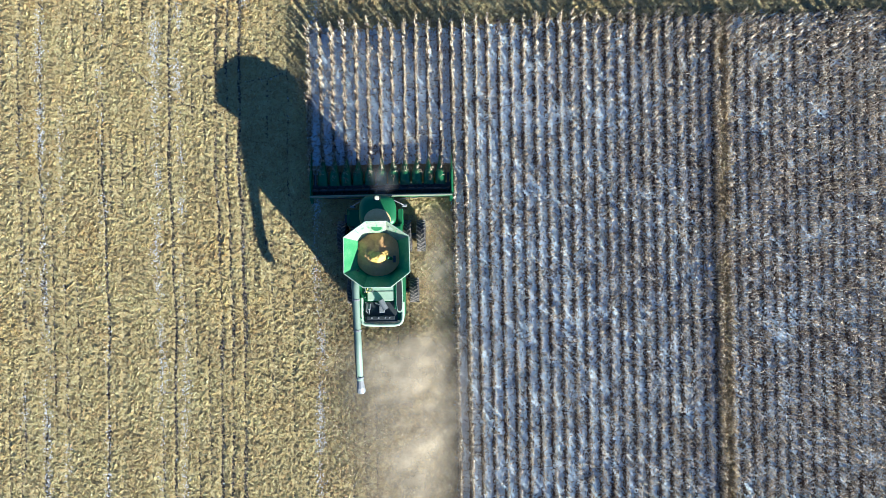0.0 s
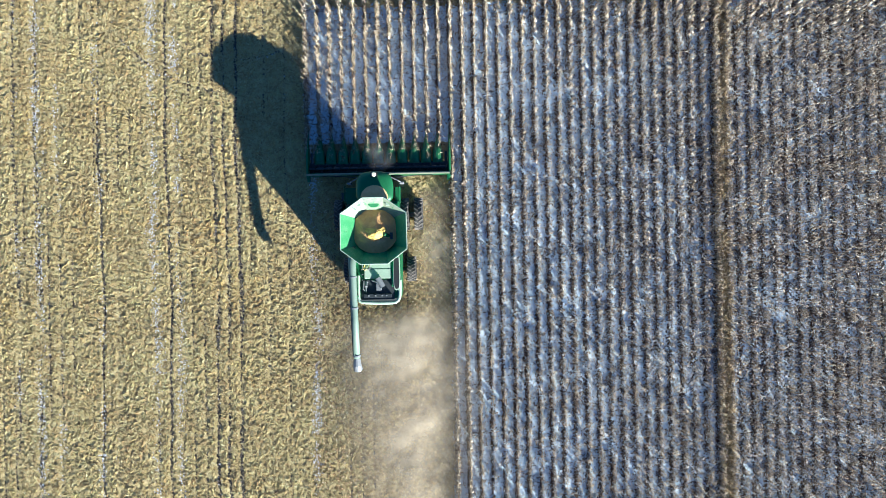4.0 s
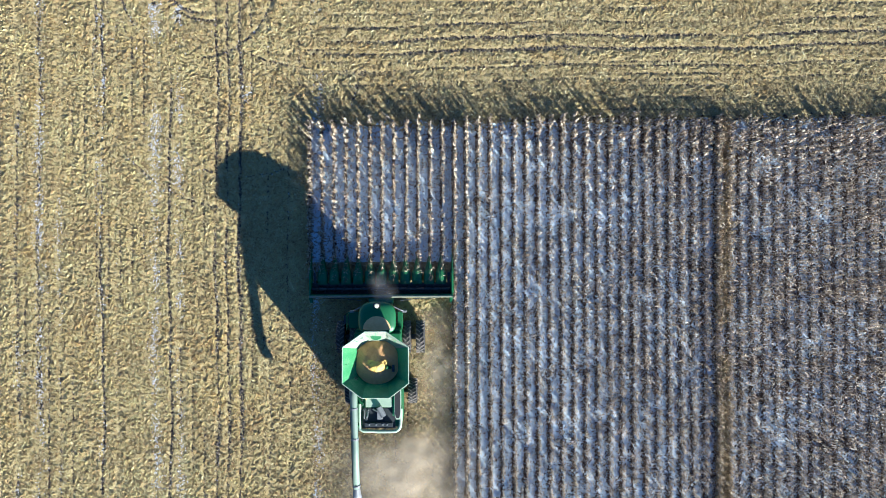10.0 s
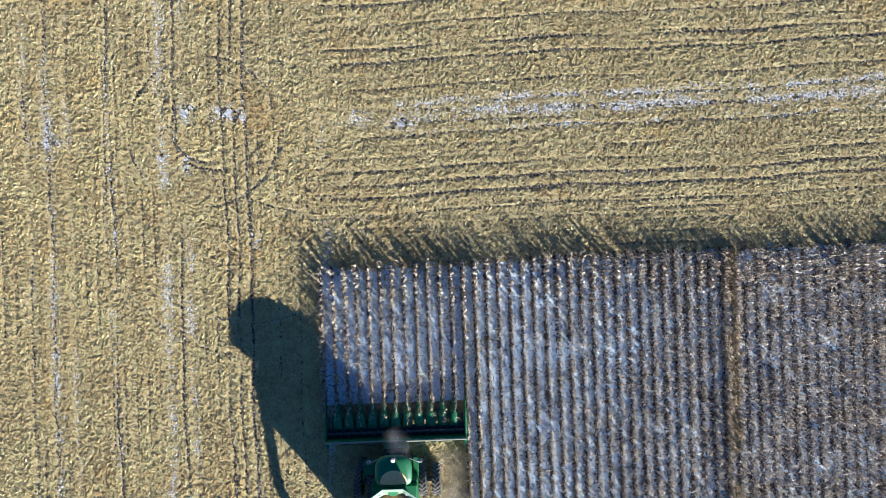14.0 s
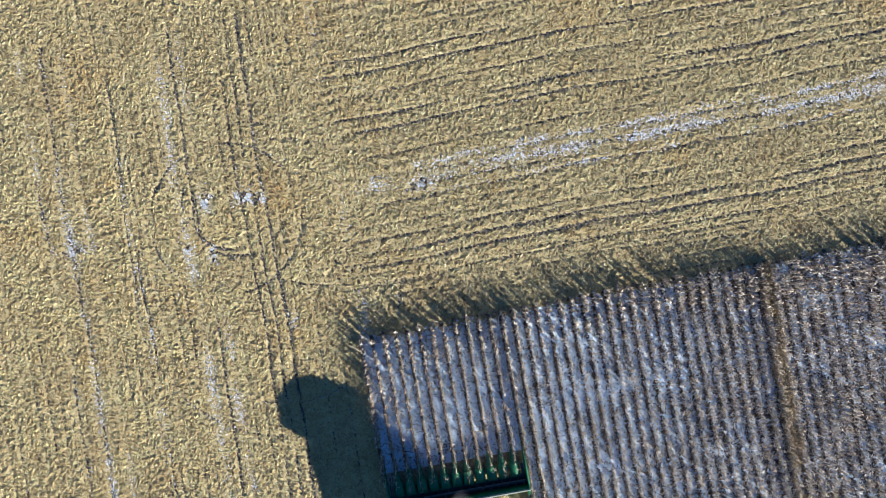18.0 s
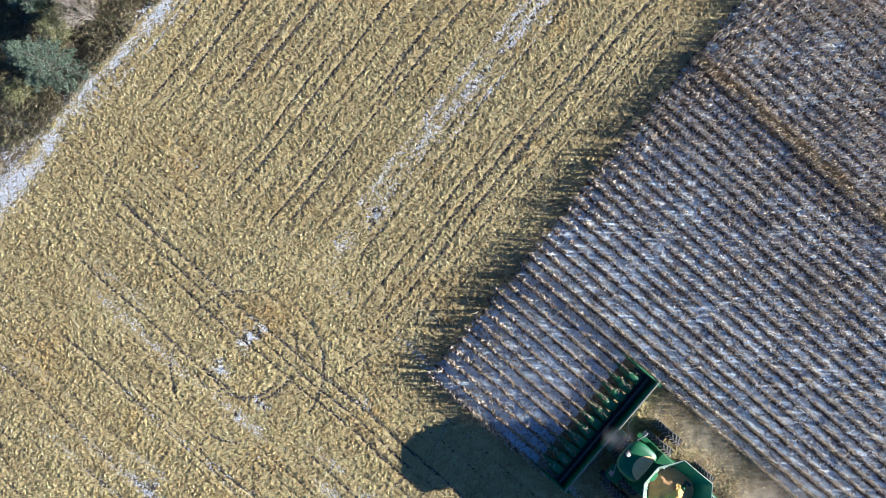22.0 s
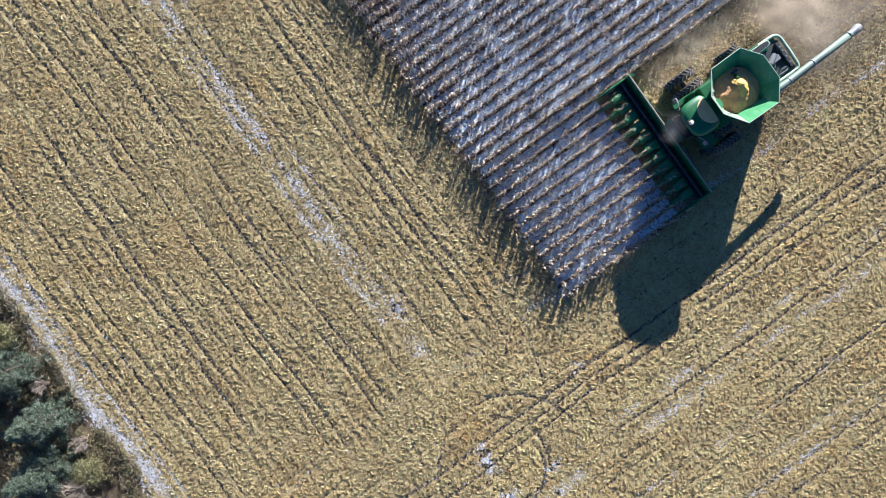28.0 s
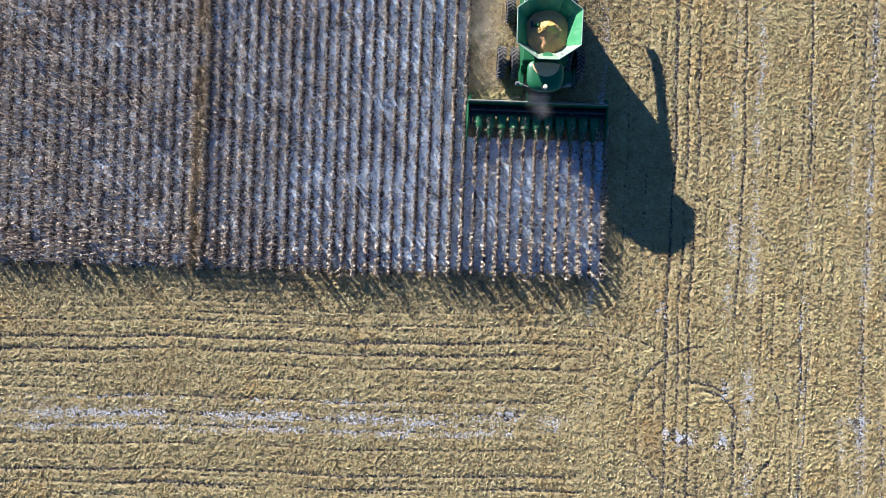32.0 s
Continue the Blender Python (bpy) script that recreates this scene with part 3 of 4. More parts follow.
for k in range(44):
    x = k * ROW
    mess = 0.10 if k < 14 else min(0.22, 0.10 + 0.012 * (k - 14))
    gap = (0.11 if k < 2 else 0.145 if k < 20 else 0.155) if k not in (22, 23) else 0.10
    corn_row(x, -34, 0.25 * rng.uniform(-1, 1) + 0.016 * x - (0.4 if k > 18 else 0), mess + (0.1 if k in (22, 23) else 0), gap, max(0.80, min(0.95, 0.95 - 0.02 * (k - 3))), 2.6 if k < 2 else 1.0, 0.1 if k < 2 or k in (22, 23) else 0.45)
for k in range(1, 13):
    corn_row(-k * ROW, HEADER_Y - 1.2 + 0.25 * rng.uniform(-1, 1), 0.25 * rng.uniform(-1, 1), 0.2, 0.12, 1.0, 2.4 if k > 10 else 1.0, 0.35)

# rotting leaves and bare soil along the foot of each row, wider in the older rows; their dark colour also paints the
# shade west of the stalks
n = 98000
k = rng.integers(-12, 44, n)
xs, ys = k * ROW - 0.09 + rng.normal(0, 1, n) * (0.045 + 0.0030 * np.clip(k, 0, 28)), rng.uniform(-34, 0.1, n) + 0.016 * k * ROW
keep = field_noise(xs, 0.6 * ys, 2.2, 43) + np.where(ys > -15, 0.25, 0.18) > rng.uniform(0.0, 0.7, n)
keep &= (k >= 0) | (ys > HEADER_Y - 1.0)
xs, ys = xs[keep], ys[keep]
duff = thing_np("leaf_litter", *flakes(len(xs), xs, ys, 0.17, 0.10, 0.07, 0.3, 0.02), SHADE_DUFF)
tagged(duff, "rotting leaves along the foot of the corn rows, row shade put into their dark colour", "crop residue", kind="stuff")
n = 19000
xs, ys = 17.2 + rng.normal(0, 0.22, n), rng.uniform(-34, 0.2, n)
keep = field_noise(2 * xs, ys, 0.9, 44) > rng.uniform(0.1, 0.7, n)
gold = thing_np("fallen_stalks", *flakes(keep.sum(), xs[keep], ys[keep], 0.42, 0.040, 0.34, 0.45), GOLD_LEAF)
tagged(gold, "golden tan leaves heaped along one broken row", "crop residue", kind="stuff")

# long pale leaves and broken stalks fallen across the rows
n = 29500
xs, ys = rng.uniform(-0.3, 31, n), rng.uniform(-34, 0.1, n)
keep = rng.uniform(0, 1, n) < np.clip(0.12 + xs / 40.0, 0, 0.5)
broken = thing_np("fallen_stalks", *flakes(keep.sum(), xs[keep], ys[keep], 0.50, 0.034, 0.35, 0.40), PALE_LEAF)
tagged(broken, "pale broken stalks and leaves fallen across the corn rows", "crop residue", kind="stuff")

# scraps and fallen leaves on the snow between the rows, thicker towards the older, browner rows
n = 120000
xs, ys = rng.uniform(-9.4, 33.5, n), rng.uniform(-35, 0.2, n)
thick = np.where(xs < 0, 0.62, np.clip(0.46 + xs / 60.0, 0, 0.70)) * np.clip(0.45 + 0.8 * field_noise(xs, ys, 0.5, 41), 0, 1)
thick *= 1.0 + 0.6 / (1 + np.exp(-(ys + 15) / 2.0)) * np.clip(xs / 14, 0, 1)
keep = rng.uniform(0, 1, n) < thick + 0.5 * np.exp(-(((xs - 17.3) / 0.5) ** 2))
keep &= (xs > -0.3) | (ys > HEADER_Y - 0.8)
litter = thing_np("leaf_litter", *flakes(keep.sum(), xs[keep], ys[keep], 0.24, 0.055, 0.10, 0.5), LEAF)
tagged(litter, "brown fallen corn leaves lying on the snow between rows", "crop residue", kind="stuff")
# dark flakes that paint the small shadows of curled litter on the snow
n = 30000
xs, ys = rng.uniform(-9.4, 33.5, n), rng.uniform(-35, 0.2, n)
keep = (field_noise(xs, ys, 1.1, 46) > rng.uniform(0.1, 0.8, n)) & ((xs > -0.3) | (ys > HEADER_Y - 0.8))
scraps = thing_np("leaf_litter", *flakes(keep.sum(), xs[keep], ys[keep], 0.24, 0.05, 0.08, 0.5), SHADE_DUFF)
tagged(scraps, "dark curled scraps standing in for leaf shadows on the snow between rows", "crop residue", kind="stuff")
# ---- combine harvester ----
AX, BAR = -4.62, -11.0
combine = empty("combine_harvester", pose(AX, BAR, 0))
tagged(combine, "dusty green combine harvester with corn header, grain tank open and full", "combine harvester")


def sweep_bm(points, radius, seg=10, bm=None):
    """A round tube along points, with mitred joints; radius may be one number or one per point."""
    bm = bm or bmesh.new()
    pts = [Vector(p) for p in points]
    rad = radius if isinstance(radius, (list, tuple)) else [radius] * len(pts)
    rings = []
    for i, p in enumerate(pts):
        d = (pts[min(i + 1, len(pts) - 1)] - pts[max(i - 1, 0)]).normalized()
        q = d.to_track_quat("Z", "Y")
        rings.append([bm.verts.new(p + q @ Vector((rad[i] * math.cos(a), rad[i] * math.sin(a), 0))) for a in [2 * math.pi * k / seg for k in range(seg)]])
    for a, b in zip(rings, rings[1:]):
        for k in range(seg):
            bm.faces.new((a[k], a[(k + 1) % seg], b[(k + 1) % seg], b[k]))
    bm.faces.new(rings[0][::-1])
    bm.faces.new(rings[-1])
    return bm


def prism_bm(outline, z0, z1, bev=0.0):
    """A flat outline raised from z0 to z1."""
    bm = bmesh.new()
    lo, hi = [bm.verts.new((x, y, z0)) for x, y in outline], [bm.verts.new((x, y, z1)) for x, y in outline]
    n = len(outline)
    bm.faces.new(lo[::-1])
    bm.faces.new(hi)
    for k in range(n):
        bm.faces.new((lo[k], lo[(k + 1) % n], hi[(k + 1) % n], hi[k]))
    bmesh.ops.recalc_face_normals(bm, faces=bm.faces)
    if bev:
        bmesh.ops.bevel(bm, geom=bm.edges[:], offset=bev, segments=2, affect="EDGES", profile=0.6)
    return bm


def plate_bm(a, b, c, d, thick=0.03):
    """A four-cornered sheet with thickness."""
    bm = bmesh.new()
    p = [Vector(v) for v in (a, b, c, d)]
    n = (p[1] - p[0]).cross(p[3] - p[0]).normalized() * thick
    top, low = [bm.verts.new(v) for v in p], [bm.verts.new(v - n) for v in p]
    bm.faces.new(top)
    bm.faces.new(low[::-1])
    for k in range(4):
        bm.faces.new((low[k], low[(k + 1) % 4], top[(k + 1) % 4], top[k]))
    bmesh.ops.recalc_face_normals(bm, faces=bm.faces)
    return bm


# header: back beam, trough, cross auger, deck plates and pointed snouts
header = part("corn_header", box_bm(-4.42, 4.42, -0.16, 0.0, 0.45, 1.25, 0.04), GREEN, combine)
part("top_tube", sweep_bm([(-4.44, -0.1, 1.32), (4.44, -0.1, 1.32)], 0.07, 10), BEIGE, header, "dusty beige tube")
part("trough", plate_bm((-4.4, 0.0, 0.5), (4.4, 0.0, 0.5), (4.4, 0.72, 0.62), (-4.4, 0.72, 0.62), 0.05), DARK, header)
bm = sweep_bm([(-4.38, 0.32, 0.78), (4.38, 0.32, 0.78)], 0.10, 12)
for side in (-1, 1):
    prev = None
    for k in range(0, 112):
        a, x = k * 2 * math.pi / 14, side * (4.35 - k * 0.0378)
        c, s = math.cos(a * side), math.sin(a * side)
        cur = (bm.verts.new((x, 0.32 + 0.09 * c, 0.78 + 0.09 * s)), bm.verts.new((x, 0.32 + 0.24 * c, 0.78 + 0.24 * s)))
        if prev:
            bm.faces.new((prev[0], prev[1], cur[1], cur[0]))
        prev = cur
part("cross_auger", bm, DARK, header, "dark steel auger with spiral flights")
for k in range(12):
    x = (k - 5.5) * 0.745
    deck = part("row_unit", box_bm(x - 0.20, x - 0.05, 0.62, 1.35, 0.52, 0.60, 0.01), DARK, header)
    part("row_unit", box_bm(x + 0.05, x + 0.20, 0.62, 1.35, 0.52, 0.60, 0.01), DARK, header)
    part("gathering_chain", sweep_bm([(x - 0.09, 0.66, 0.64), (x - 0.09, 1.30, 0.62), (x - 0.06, 1.36, 0.62)], 0.02, 6), STEEL, header)


def snout_bm(w, y0, y1, y2):
    """A hood that rises from the trough, humps and runs out to a point."""
    bm = bmesh.new()
    rows = []
    for y, ww, z, h in ((y0, w, 0.60, 0.14), (y0 + 0.25, w, 0.60, 0.24), (y1 - 0.1, w * 0.96, 0.52, 0.30), (y1, w * 0.8, 0.5, 0.30),
                        (y1 + 0.03, w * 0.72, 0.48, 0.24), (y1 + 0.45, w * 0.48, 0.38, 0.20), (y2 - 0.25, w * 0.2, 0.26, 0.12), (y2, 0.015, 0.22, 0.03)):
        ring = [bm.verts.new((ww * math.cos(a), y, z + h * math.sin(a))) for a in [math.pi * j / 8 for j in range(9)]]
        rows.append(ring)
    for a, b in zip(rows, rows[1:]):
        for j in range(8):
            bm.faces.new((a[j], b[j], b[j + 1], a[j + 1]))
    bm.faces.new(rows[0])
    bmesh.ops.recalc_face_normals(bm, faces=bm.faces)
    return bm


sn = part("snout", snout_bm(0.325, 0.62, 1.50, 2.55), GREEN, header)
for k in range(-5, 6):
    s = sn if k == -5 else new("snout", sn.data)
    s.parent, s.location = header, (k * 0.745, 0, 0)
for side in (-1, 1):
    x = side * 4.44
    e = part("end_divider", snout_bm(0.10, 0.1, 1.6, 2.85), GREEN, header)
    e.location = (x, 0, 0.12)
    part("end_panel", box_bm(x - 0.05, x + 0.05, -0.35, 1.3, 0.3, 1.05, 0.03), GREEN, header)
    part("end_bracket", box_bm(x - 0.09 * side - 0.08, x - 0.09 * side + 0.08, -0.5, -0.15, 0.8, 1.1, 0.02), GREEN, header)
    part("hose", sweep_bm([(side * 3.6, -0.15, 1.3), (side * 3.2, -0.22, 1.2), (side * 2.4, -0.22, 1.22), (side * 1.2, -0.35, 1.4)], 0.025, 6), DARK, header)

# feeder house and cab
part("feeder_house", plate_bm((-0.75, -1.9, 2.0), (0.75, -1.9, 2.0), (0.75, -0.1, 1.2), (-0.75, -0.1, 1.2), 0.7), GREEN, combine)
cab = part("cab", prism_bm([(-0.95, -1.95), (0.95, -1.95), (1.0, -0.95), (0.72, -0.42), (-0.72, -0.42), (-1.0, -0.95)], 1.7, 3.45, 0.05), GLASS, combine, "dark tinted glass cab")
bm = bmesh.new()
rings = []
for sc, z in ((0.98, 3.42), (1.04, 3.5), (1.04, 3.62), (0.96, 3.72), (0.7, 3.80), (0.3, 3.83)):
    ring = []
    for k in range(28):
        a = 2 * math.pi * k / 28
        ex = abs(math.cos(a)) ** 0.6 * math.copysign(1, math.cos(a)) * 1.05
        ey = abs(math.sin(a)) ** (0.75 if math.sin(a) > 0 else 0.45) * math.copysign(1, math.sin(a)) * (0.95 if math.sin(a) > 0 else 0.85)
        ring.append(bm.verts.new((ex * sc, -1.22 + ey * sc, z)))
    rings.append(ring)
for a, b in zip(rings, rings[1:]):
    for k in range(28):
        bm.faces.new((a[k], a[(k + 1) % 28], b[(k + 1) % 28], b[k]))
bm.faces.new(rings[-1])
part("cab_roof", bm, GREEN, cab, smooth=True)
# raised tan disc for the dust layer, not a hatch
part("roof_dust", prism_bm([(0.80 * math.cos(a), -1.80 + (0.74 if math.sin(a) > 0 else 0.1) * math.sin(a)) for a in [2 * math.pi * k / 24 for k in range(24)]], 3.74, 3.85, 0.02), DUSTY, cab, "tan dust lying on the back of the roof")
part("beacon", sweep_bm([(0, -0.44, 3.80), (0, -0.44, 3.95), (0, -0.44, 4.02)], [0.13, 0.14, 0.09], 14), CREAM, cab, "cream beacon")
part("beacon_bracket", box_bm(-0.2, 0.2, -0.60, -0.30, 3.60, 3.82, 0.03), BLACK, cab)
for side in (-1, 1):
    arm = part("mirror_arm", sweep_bm([(side * 0.95, -0.55, 3.3), (side * 1.35, -0.75, 3.25), (side * 1.55, -0.85, 3.0)], 0.03, 8), STEEL, cab)
    part("mirror", box_bm(side * 1.55 - 0.13, side * 1.55 + 0.13, -0.92, -0.80, 2.6, 3.1, 0.03), STEEL, cab)
    for z in (3.5,):
        part("work_lamp", box_bm(side * 0.75 - 0.09, side * 0.75 + 0.09, -0.5, -0.4, z, z + 0.1, 0.02), STEEL, cab)

# platforms and rails beside the cab
for side in (-1, 1):
    wide = 0.42 if side < 0 else 0.16
    deck = part("platform", box_bm(side * (1.08 + wide) - wide, side * (1.08 + wide) + wide, -2.0, -1.0, 1.75, 1.82, 0.01), GREEN, combine)
    rx = side * (1.06 + 2 * wide)
    for y in (-1.95, -1.05):
        part("rail_post", sweep_bm([(rx, y, 1.8), (rx, y, 2.75)], 0.022, 6), GREEN, deck)
    part("hand_rail", sweep_bm([(rx, -1.98, 2.75), (rx, -1.02, 2.75), (rx * 0.94, -0.95, 2.7)], 0.025, 6), GREEN, deck)
    part("hand_rail", sweep_bm([(rx, -1.95, 2.3), (rx, -1.05, 2.3)], 0.02, 6), GREEN, deck)
for k in range(4):
    part("ladder_step", box_bm(-2.25, -1.95, -1.75, -1.25, 0.55 + 0.32 * k, 0.60 + 0.32 * k, 0.01), DARK, combine)

# main body and side shields
part("body", box_bm(-1.35, 1.35, -7.7, -1.95, 1.15, 3.0, 0.06), GREEN, combine)
for side in (-1, 1):
    part("side_shield", prism_bm([(side * 1.34, -7.6), (side * 1.42, -7.4), (side * 1.44, -3.9), (side * 1.34, -3.7)][::side], 1.3, 3.05, 0.03), GREEN, combine)
part("chopper_hood", plate_bm((-1.15, -7.95, 1.5), (1.15, -7.95, 1.5), (1.2, -7.7, 2.3), (-1.2, -7.7, 2.3), 0.4), DARK, combine)
part("tail_board", box_bm(-1.1, 1.1, -8.05, -7.85, 1.05, 1.15, 0.02), DARK, combine)

# engine deck: pale cover, dark bay with pipes, filter and cooler, rounded rear bar
# sun on the cover is put into its paler green
part("engine_cover", box_bm(-0.75, 0.84, -6.5, -5.3, 3.02, 3.2, 0.04), GREEN_PALE, combine, "sunlit pale green engine cover")
part("cover_seam", box_bm(-0.93, 0.83, -5.95, -5.92, 3.2, 3.215), DARK, combine)
part("engine_bay", box_bm(-0.95, 1.0, -7.75, -6.58, 2.95, 3.06, 0.02), DARK, combine, "black engine bay")
part("air_filter", sweep_bm([(0.05, -6.45, 3.3), (0.35, -7.0, 3.3)], 0.17, 14), STEEL, combine, "grey cylindrical air filter")
part("filter_box", box_bm(-0.06, 0.26, -7.2, -6.75, 3.06, 3.28, 0.03), STEEL, combine)
part("exhaust", sweep_bm([(-0.6, -6.7, 3.0), (-0.6, -6.7, 3.5), (-0.6, -6.95, 3.65)], 0.07, 10), STEEL, combine)
part("pipe", sweep_bm([(-0.8, -6.65, 3.1), (-0.82, -7.1, 3.25), (-0.68, -7.3, 3.2), (-0.66, -6.8, 3.15)], 0.045, 8), STEEL, combine)
part("pipe", sweep_bm([(-0.3, -6.6, 3.2), (0.0, -6.7, 3.32), (0.1, -6.9, 3.3)], 0.05, 8), STEEL, combine)
part("radiator", box_bm(-0.8, 0.85, -7.62, -7.4, 3.05, 3.28, 0.02), DARK, combine)
for x in (-0.5, -0.1, 0.3, 0.55):
    part("cap", sweep_bm([(x, -7.5, 3.28), (x, -7.5, 3.34)], 0.05, 10), STEEL, combine)
part("rear_bar", sweep_bm([(-1.1, -6.3, 3.12), (-1.12, -7.6, 3.12), (-1.07, -7.8, 3.12), (-0.92, -7.9, 3.12), (0.0, -7.95, 3.12), (0.88, -7.95, 3.12), (1.08, -7.91, 3.12), (1.22, -7.80, 3.12), (1.30, -7.62, 3.12), (1.33, -7.3, 3.12), (1.34, -6.6, 3.12)], 0.10, 10), GREEN_PALE, combine, "pale rounded rear guard rail")
# brighter green than the body paints the sunlight on this plate
part("deck_plate", box_bm(0.86, 1.0, -7.0, -5.25, 3.06, 3.24, 0.02), GREEN_IN, combine, "sunlit green plate")
def oval(hw, hl):
    """Long opening with round ends."""
    pts = []
    for k in range(24):
        a = 2 * math.pi * (k + 0.5) / 24
        pts.append((1.16 + hw * abs(math.cos(a)) ** 0.5 * math.copysign(1, math.cos(a)), -6.12 + hl * abs(math.sin(a)) ** 0.6 * math.copysign(1, math.sin(a))))
    return pts


duct = part("air_duct", prism_bm(oval(0.20, 1.08), 2.95, 3.30, 0.02), GREEN_PALE, combine, "pale oval duct rim")
part("duct_opening", prism_bm(oval(0.155, 1.0), 3.27, 3.31), BLACK, duct, "black opening")
for k in range(5):
    part("deck_rail", sweep_bm([(-0.9 + 0.02 * k, -5.35 - 0.3 * k, 3.2), (-0.9 + 0.02 * k, -5.35 - 0.3 * k, 3.75)], 0.018, 6), STEEL, combine)
part("ladder_frame", sweep_bm([(-0.85, -5.35, 3.25), (-0.3, -5.3, 3.3), (-0.42, -5.95, 3.3), (-0.85, -5.9, 3.25), (-0.85, -5.35, 3.25)], 0.03, 6), STEEL, combine)
part("latch_frame", sweep_bm([(-0.82, -5.98, 3.24), (-0.62, -5.45, 3.26), (-0.36, -5.42, 3.26), (-0.5, -5.85, 3.26), (-0.72, -6.02, 3.24)], 0.025, 6), AMBER, combine, "bent tan rod")

# grain tank: hopper, eight hinged panels, rim, heap of maize, filling auger
tank = part("grain_tank", prism_bm([(-1.3, -5.3), (1.3, -5.3), (1.35, -2.1), (-1.35, -2.1)], 2.9, 3.5, 0.05), GREEN, combine)
CY = -3.72
RIM = [(-0.6, 1.88), (0.6, 1.88), (1.86, 1.0), (1.88, -1.05), (0.78, -1.88), (-0.78, -1.88), (-1.88, -1.05), (-1.86, 1.0)]
LOW = [(-0.5, 1.05), (0.5, 1.05), (0.98, 0.75), (1.0, -0.8), (0.6, -1.05), (-0.6, -1.05), (-1.0, -0.8), (-0.98, 0.75)]
for k in range(8):
    a, b, c, d = RIM[k], RIM[(k + 1) % 8], LOW[(k + 1) % 8], LOW[k]
    p = part("tank_panel", plate_bm((a[0], CY + a[1], 4.72), (b[0], CY + b[1], 4.72), (c[0], CY + c[1], 3.45), (d[0], CY + d[1], 3.45), 0.03), TANK_PALE if k in (7, 0, 1) else GREEN_IN, tank, "pale dusty sheet panel" if k in (7, 0, 1) else "bright green sheet panel")
    part("rim_edge", sweep_bm([(a[0], CY + a[1], 4.73), (b[0], CY + b[1], 4.73)], 0.028, 6), GREEN_PALE, p, "pale worn rim")
    m1, m2 = ((a[0] + b[0]) / 2, (a[1] + b[1]) / 2), ((c[0] + d[0]) / 2, (c[1] + d[1]) / 2)
    part("rib", sweep_bm([(m1[0] * 0.97, CY + m1[1] * 0.97, 4.66), (m1[0] * 0.6 + m2[0] * 0.4, CY + m1[1] * 0.6 + m2[1] * 0.4, 4.25)], 0.025, 6), GREEN_IN, p)
for x in (-0.85, 0.85):
    part("tank_lamp", box_bm(x - 0.14, x + 0.14, CY + 1.42, CY + 1.62, 4.45, 4.5, 0.02), GREEN_PALE, tank, "small pale plate")
bm = bmesh.new()
rings = []
for i in range(1, 19):
    ring = []
    for k in range(40):
        a, q = 2 * math.pi * k / 40, i / 18
        x, y = 1.34 * q * math.cos(a), 1.30 * q * math.sin(a)
        r = math.hypot(x - 0.05, y + 0.1)
        z = 4.38 - 0.45 * r + 0.12 * noise.noise((x * 2.2, y * 2.2, 3.0)) + 0.03 * noise.noise((x * 8, y * 8, 1.0))
        ring.append(bm.verts.new((x, CY + y, z)))
    rings.append(ring)
bm.faces.new(rings[0])
for a, b in zip(rings, rings[1:]):
    for k in range(40):
        bm.faces.new((a[k], b[k], b[(k + 1) % 40], a[(k + 1) % 40]))
bmesh.ops.recalc_face_normals(bm, faces=bm.faces)
part("grain", bm, GRAIN, tank, "orange-yellow heap of shelled maize", True)
# peak of the heap, its sunlit look put into the colour
bm = bmesh.new()
rings = []
for i in range(1, 9):
    ring = []
    for k in range(24):
        a, q = 2 * math.pi * k / 24, i / 8
        r = 0.42 * q * (1 + 0.7 * noise.noise((1.6 * math.cos(a), 1.6 * math.sin(a), 7.0)))
        ring.append(bm.verts.new((0.12 + 1.25 * r * math.cos(a), CY - 0.12 + r * math.sin(a), 4.56 - 0.85 * r + 0.08 * noise.noise((9 * q, 2 * math.cos(a), 2 * math.sin(a))))))
    rings.append(ring)
bm.faces.new(rings[0])
for a, b in zip(rings, rings[1:]):
    for k in range(24):
        bm.faces.new((a[k], b[k], b[(k + 1) % 24], a[(k + 1) % 24]))
bmesh.ops.recalc_face_normals(bm, faces=bm.faces)
part("grain_peak", bm, GRAIN_LIT, tank, "top of the maize heap, sunlight put into its bright yellow", True)
part("filling_auger", sweep_bm([(0.95, CY - 0.35, 3.7), (0.72, CY - 0.25, 4.1), (0.55, CY - 0.2, 4.30)], 0.10, 12), GREEN, tank)
for q, (k0, z) in enumerate(((6, 4.35), (2, 4.35), (6, 4.05), (2, 4.05))):
    u = (z - 3.45) / 1.27
    a, b, c, d = RIM[k0], RIM[(k0 + 1) % 8], LOW[(k0 + 1) % 8], LOW[k0]
    p0, p1 = [d[i] + (a[i] - d[i]) * u for i in (0, 1)], [c[i] + (b[i] - c[i]) * u for i in (0, 1)]
    part("panel_seam", sweep_bm([(p0[0], CY + p0[1], z), (p1[0], CY + p1[1], z)], 0.014, 6), GREEN, tank)
part("inspection_plate", prism_bm([(0.30 * math.cos(a), CY + 1.50 + 0.16 * math.sin(a)) for a in [2 * math.pi * k / 16 for k in range(16)]], 4.20, 4.30, 0.015), GREEN_IN, tank, "small green plate on the front panel")
part("level_sensor", box_bm(0.9, 1.05, CY - 0.5, CY - 0.1, 4.1, 4.2, 0.02), DARK, tank)

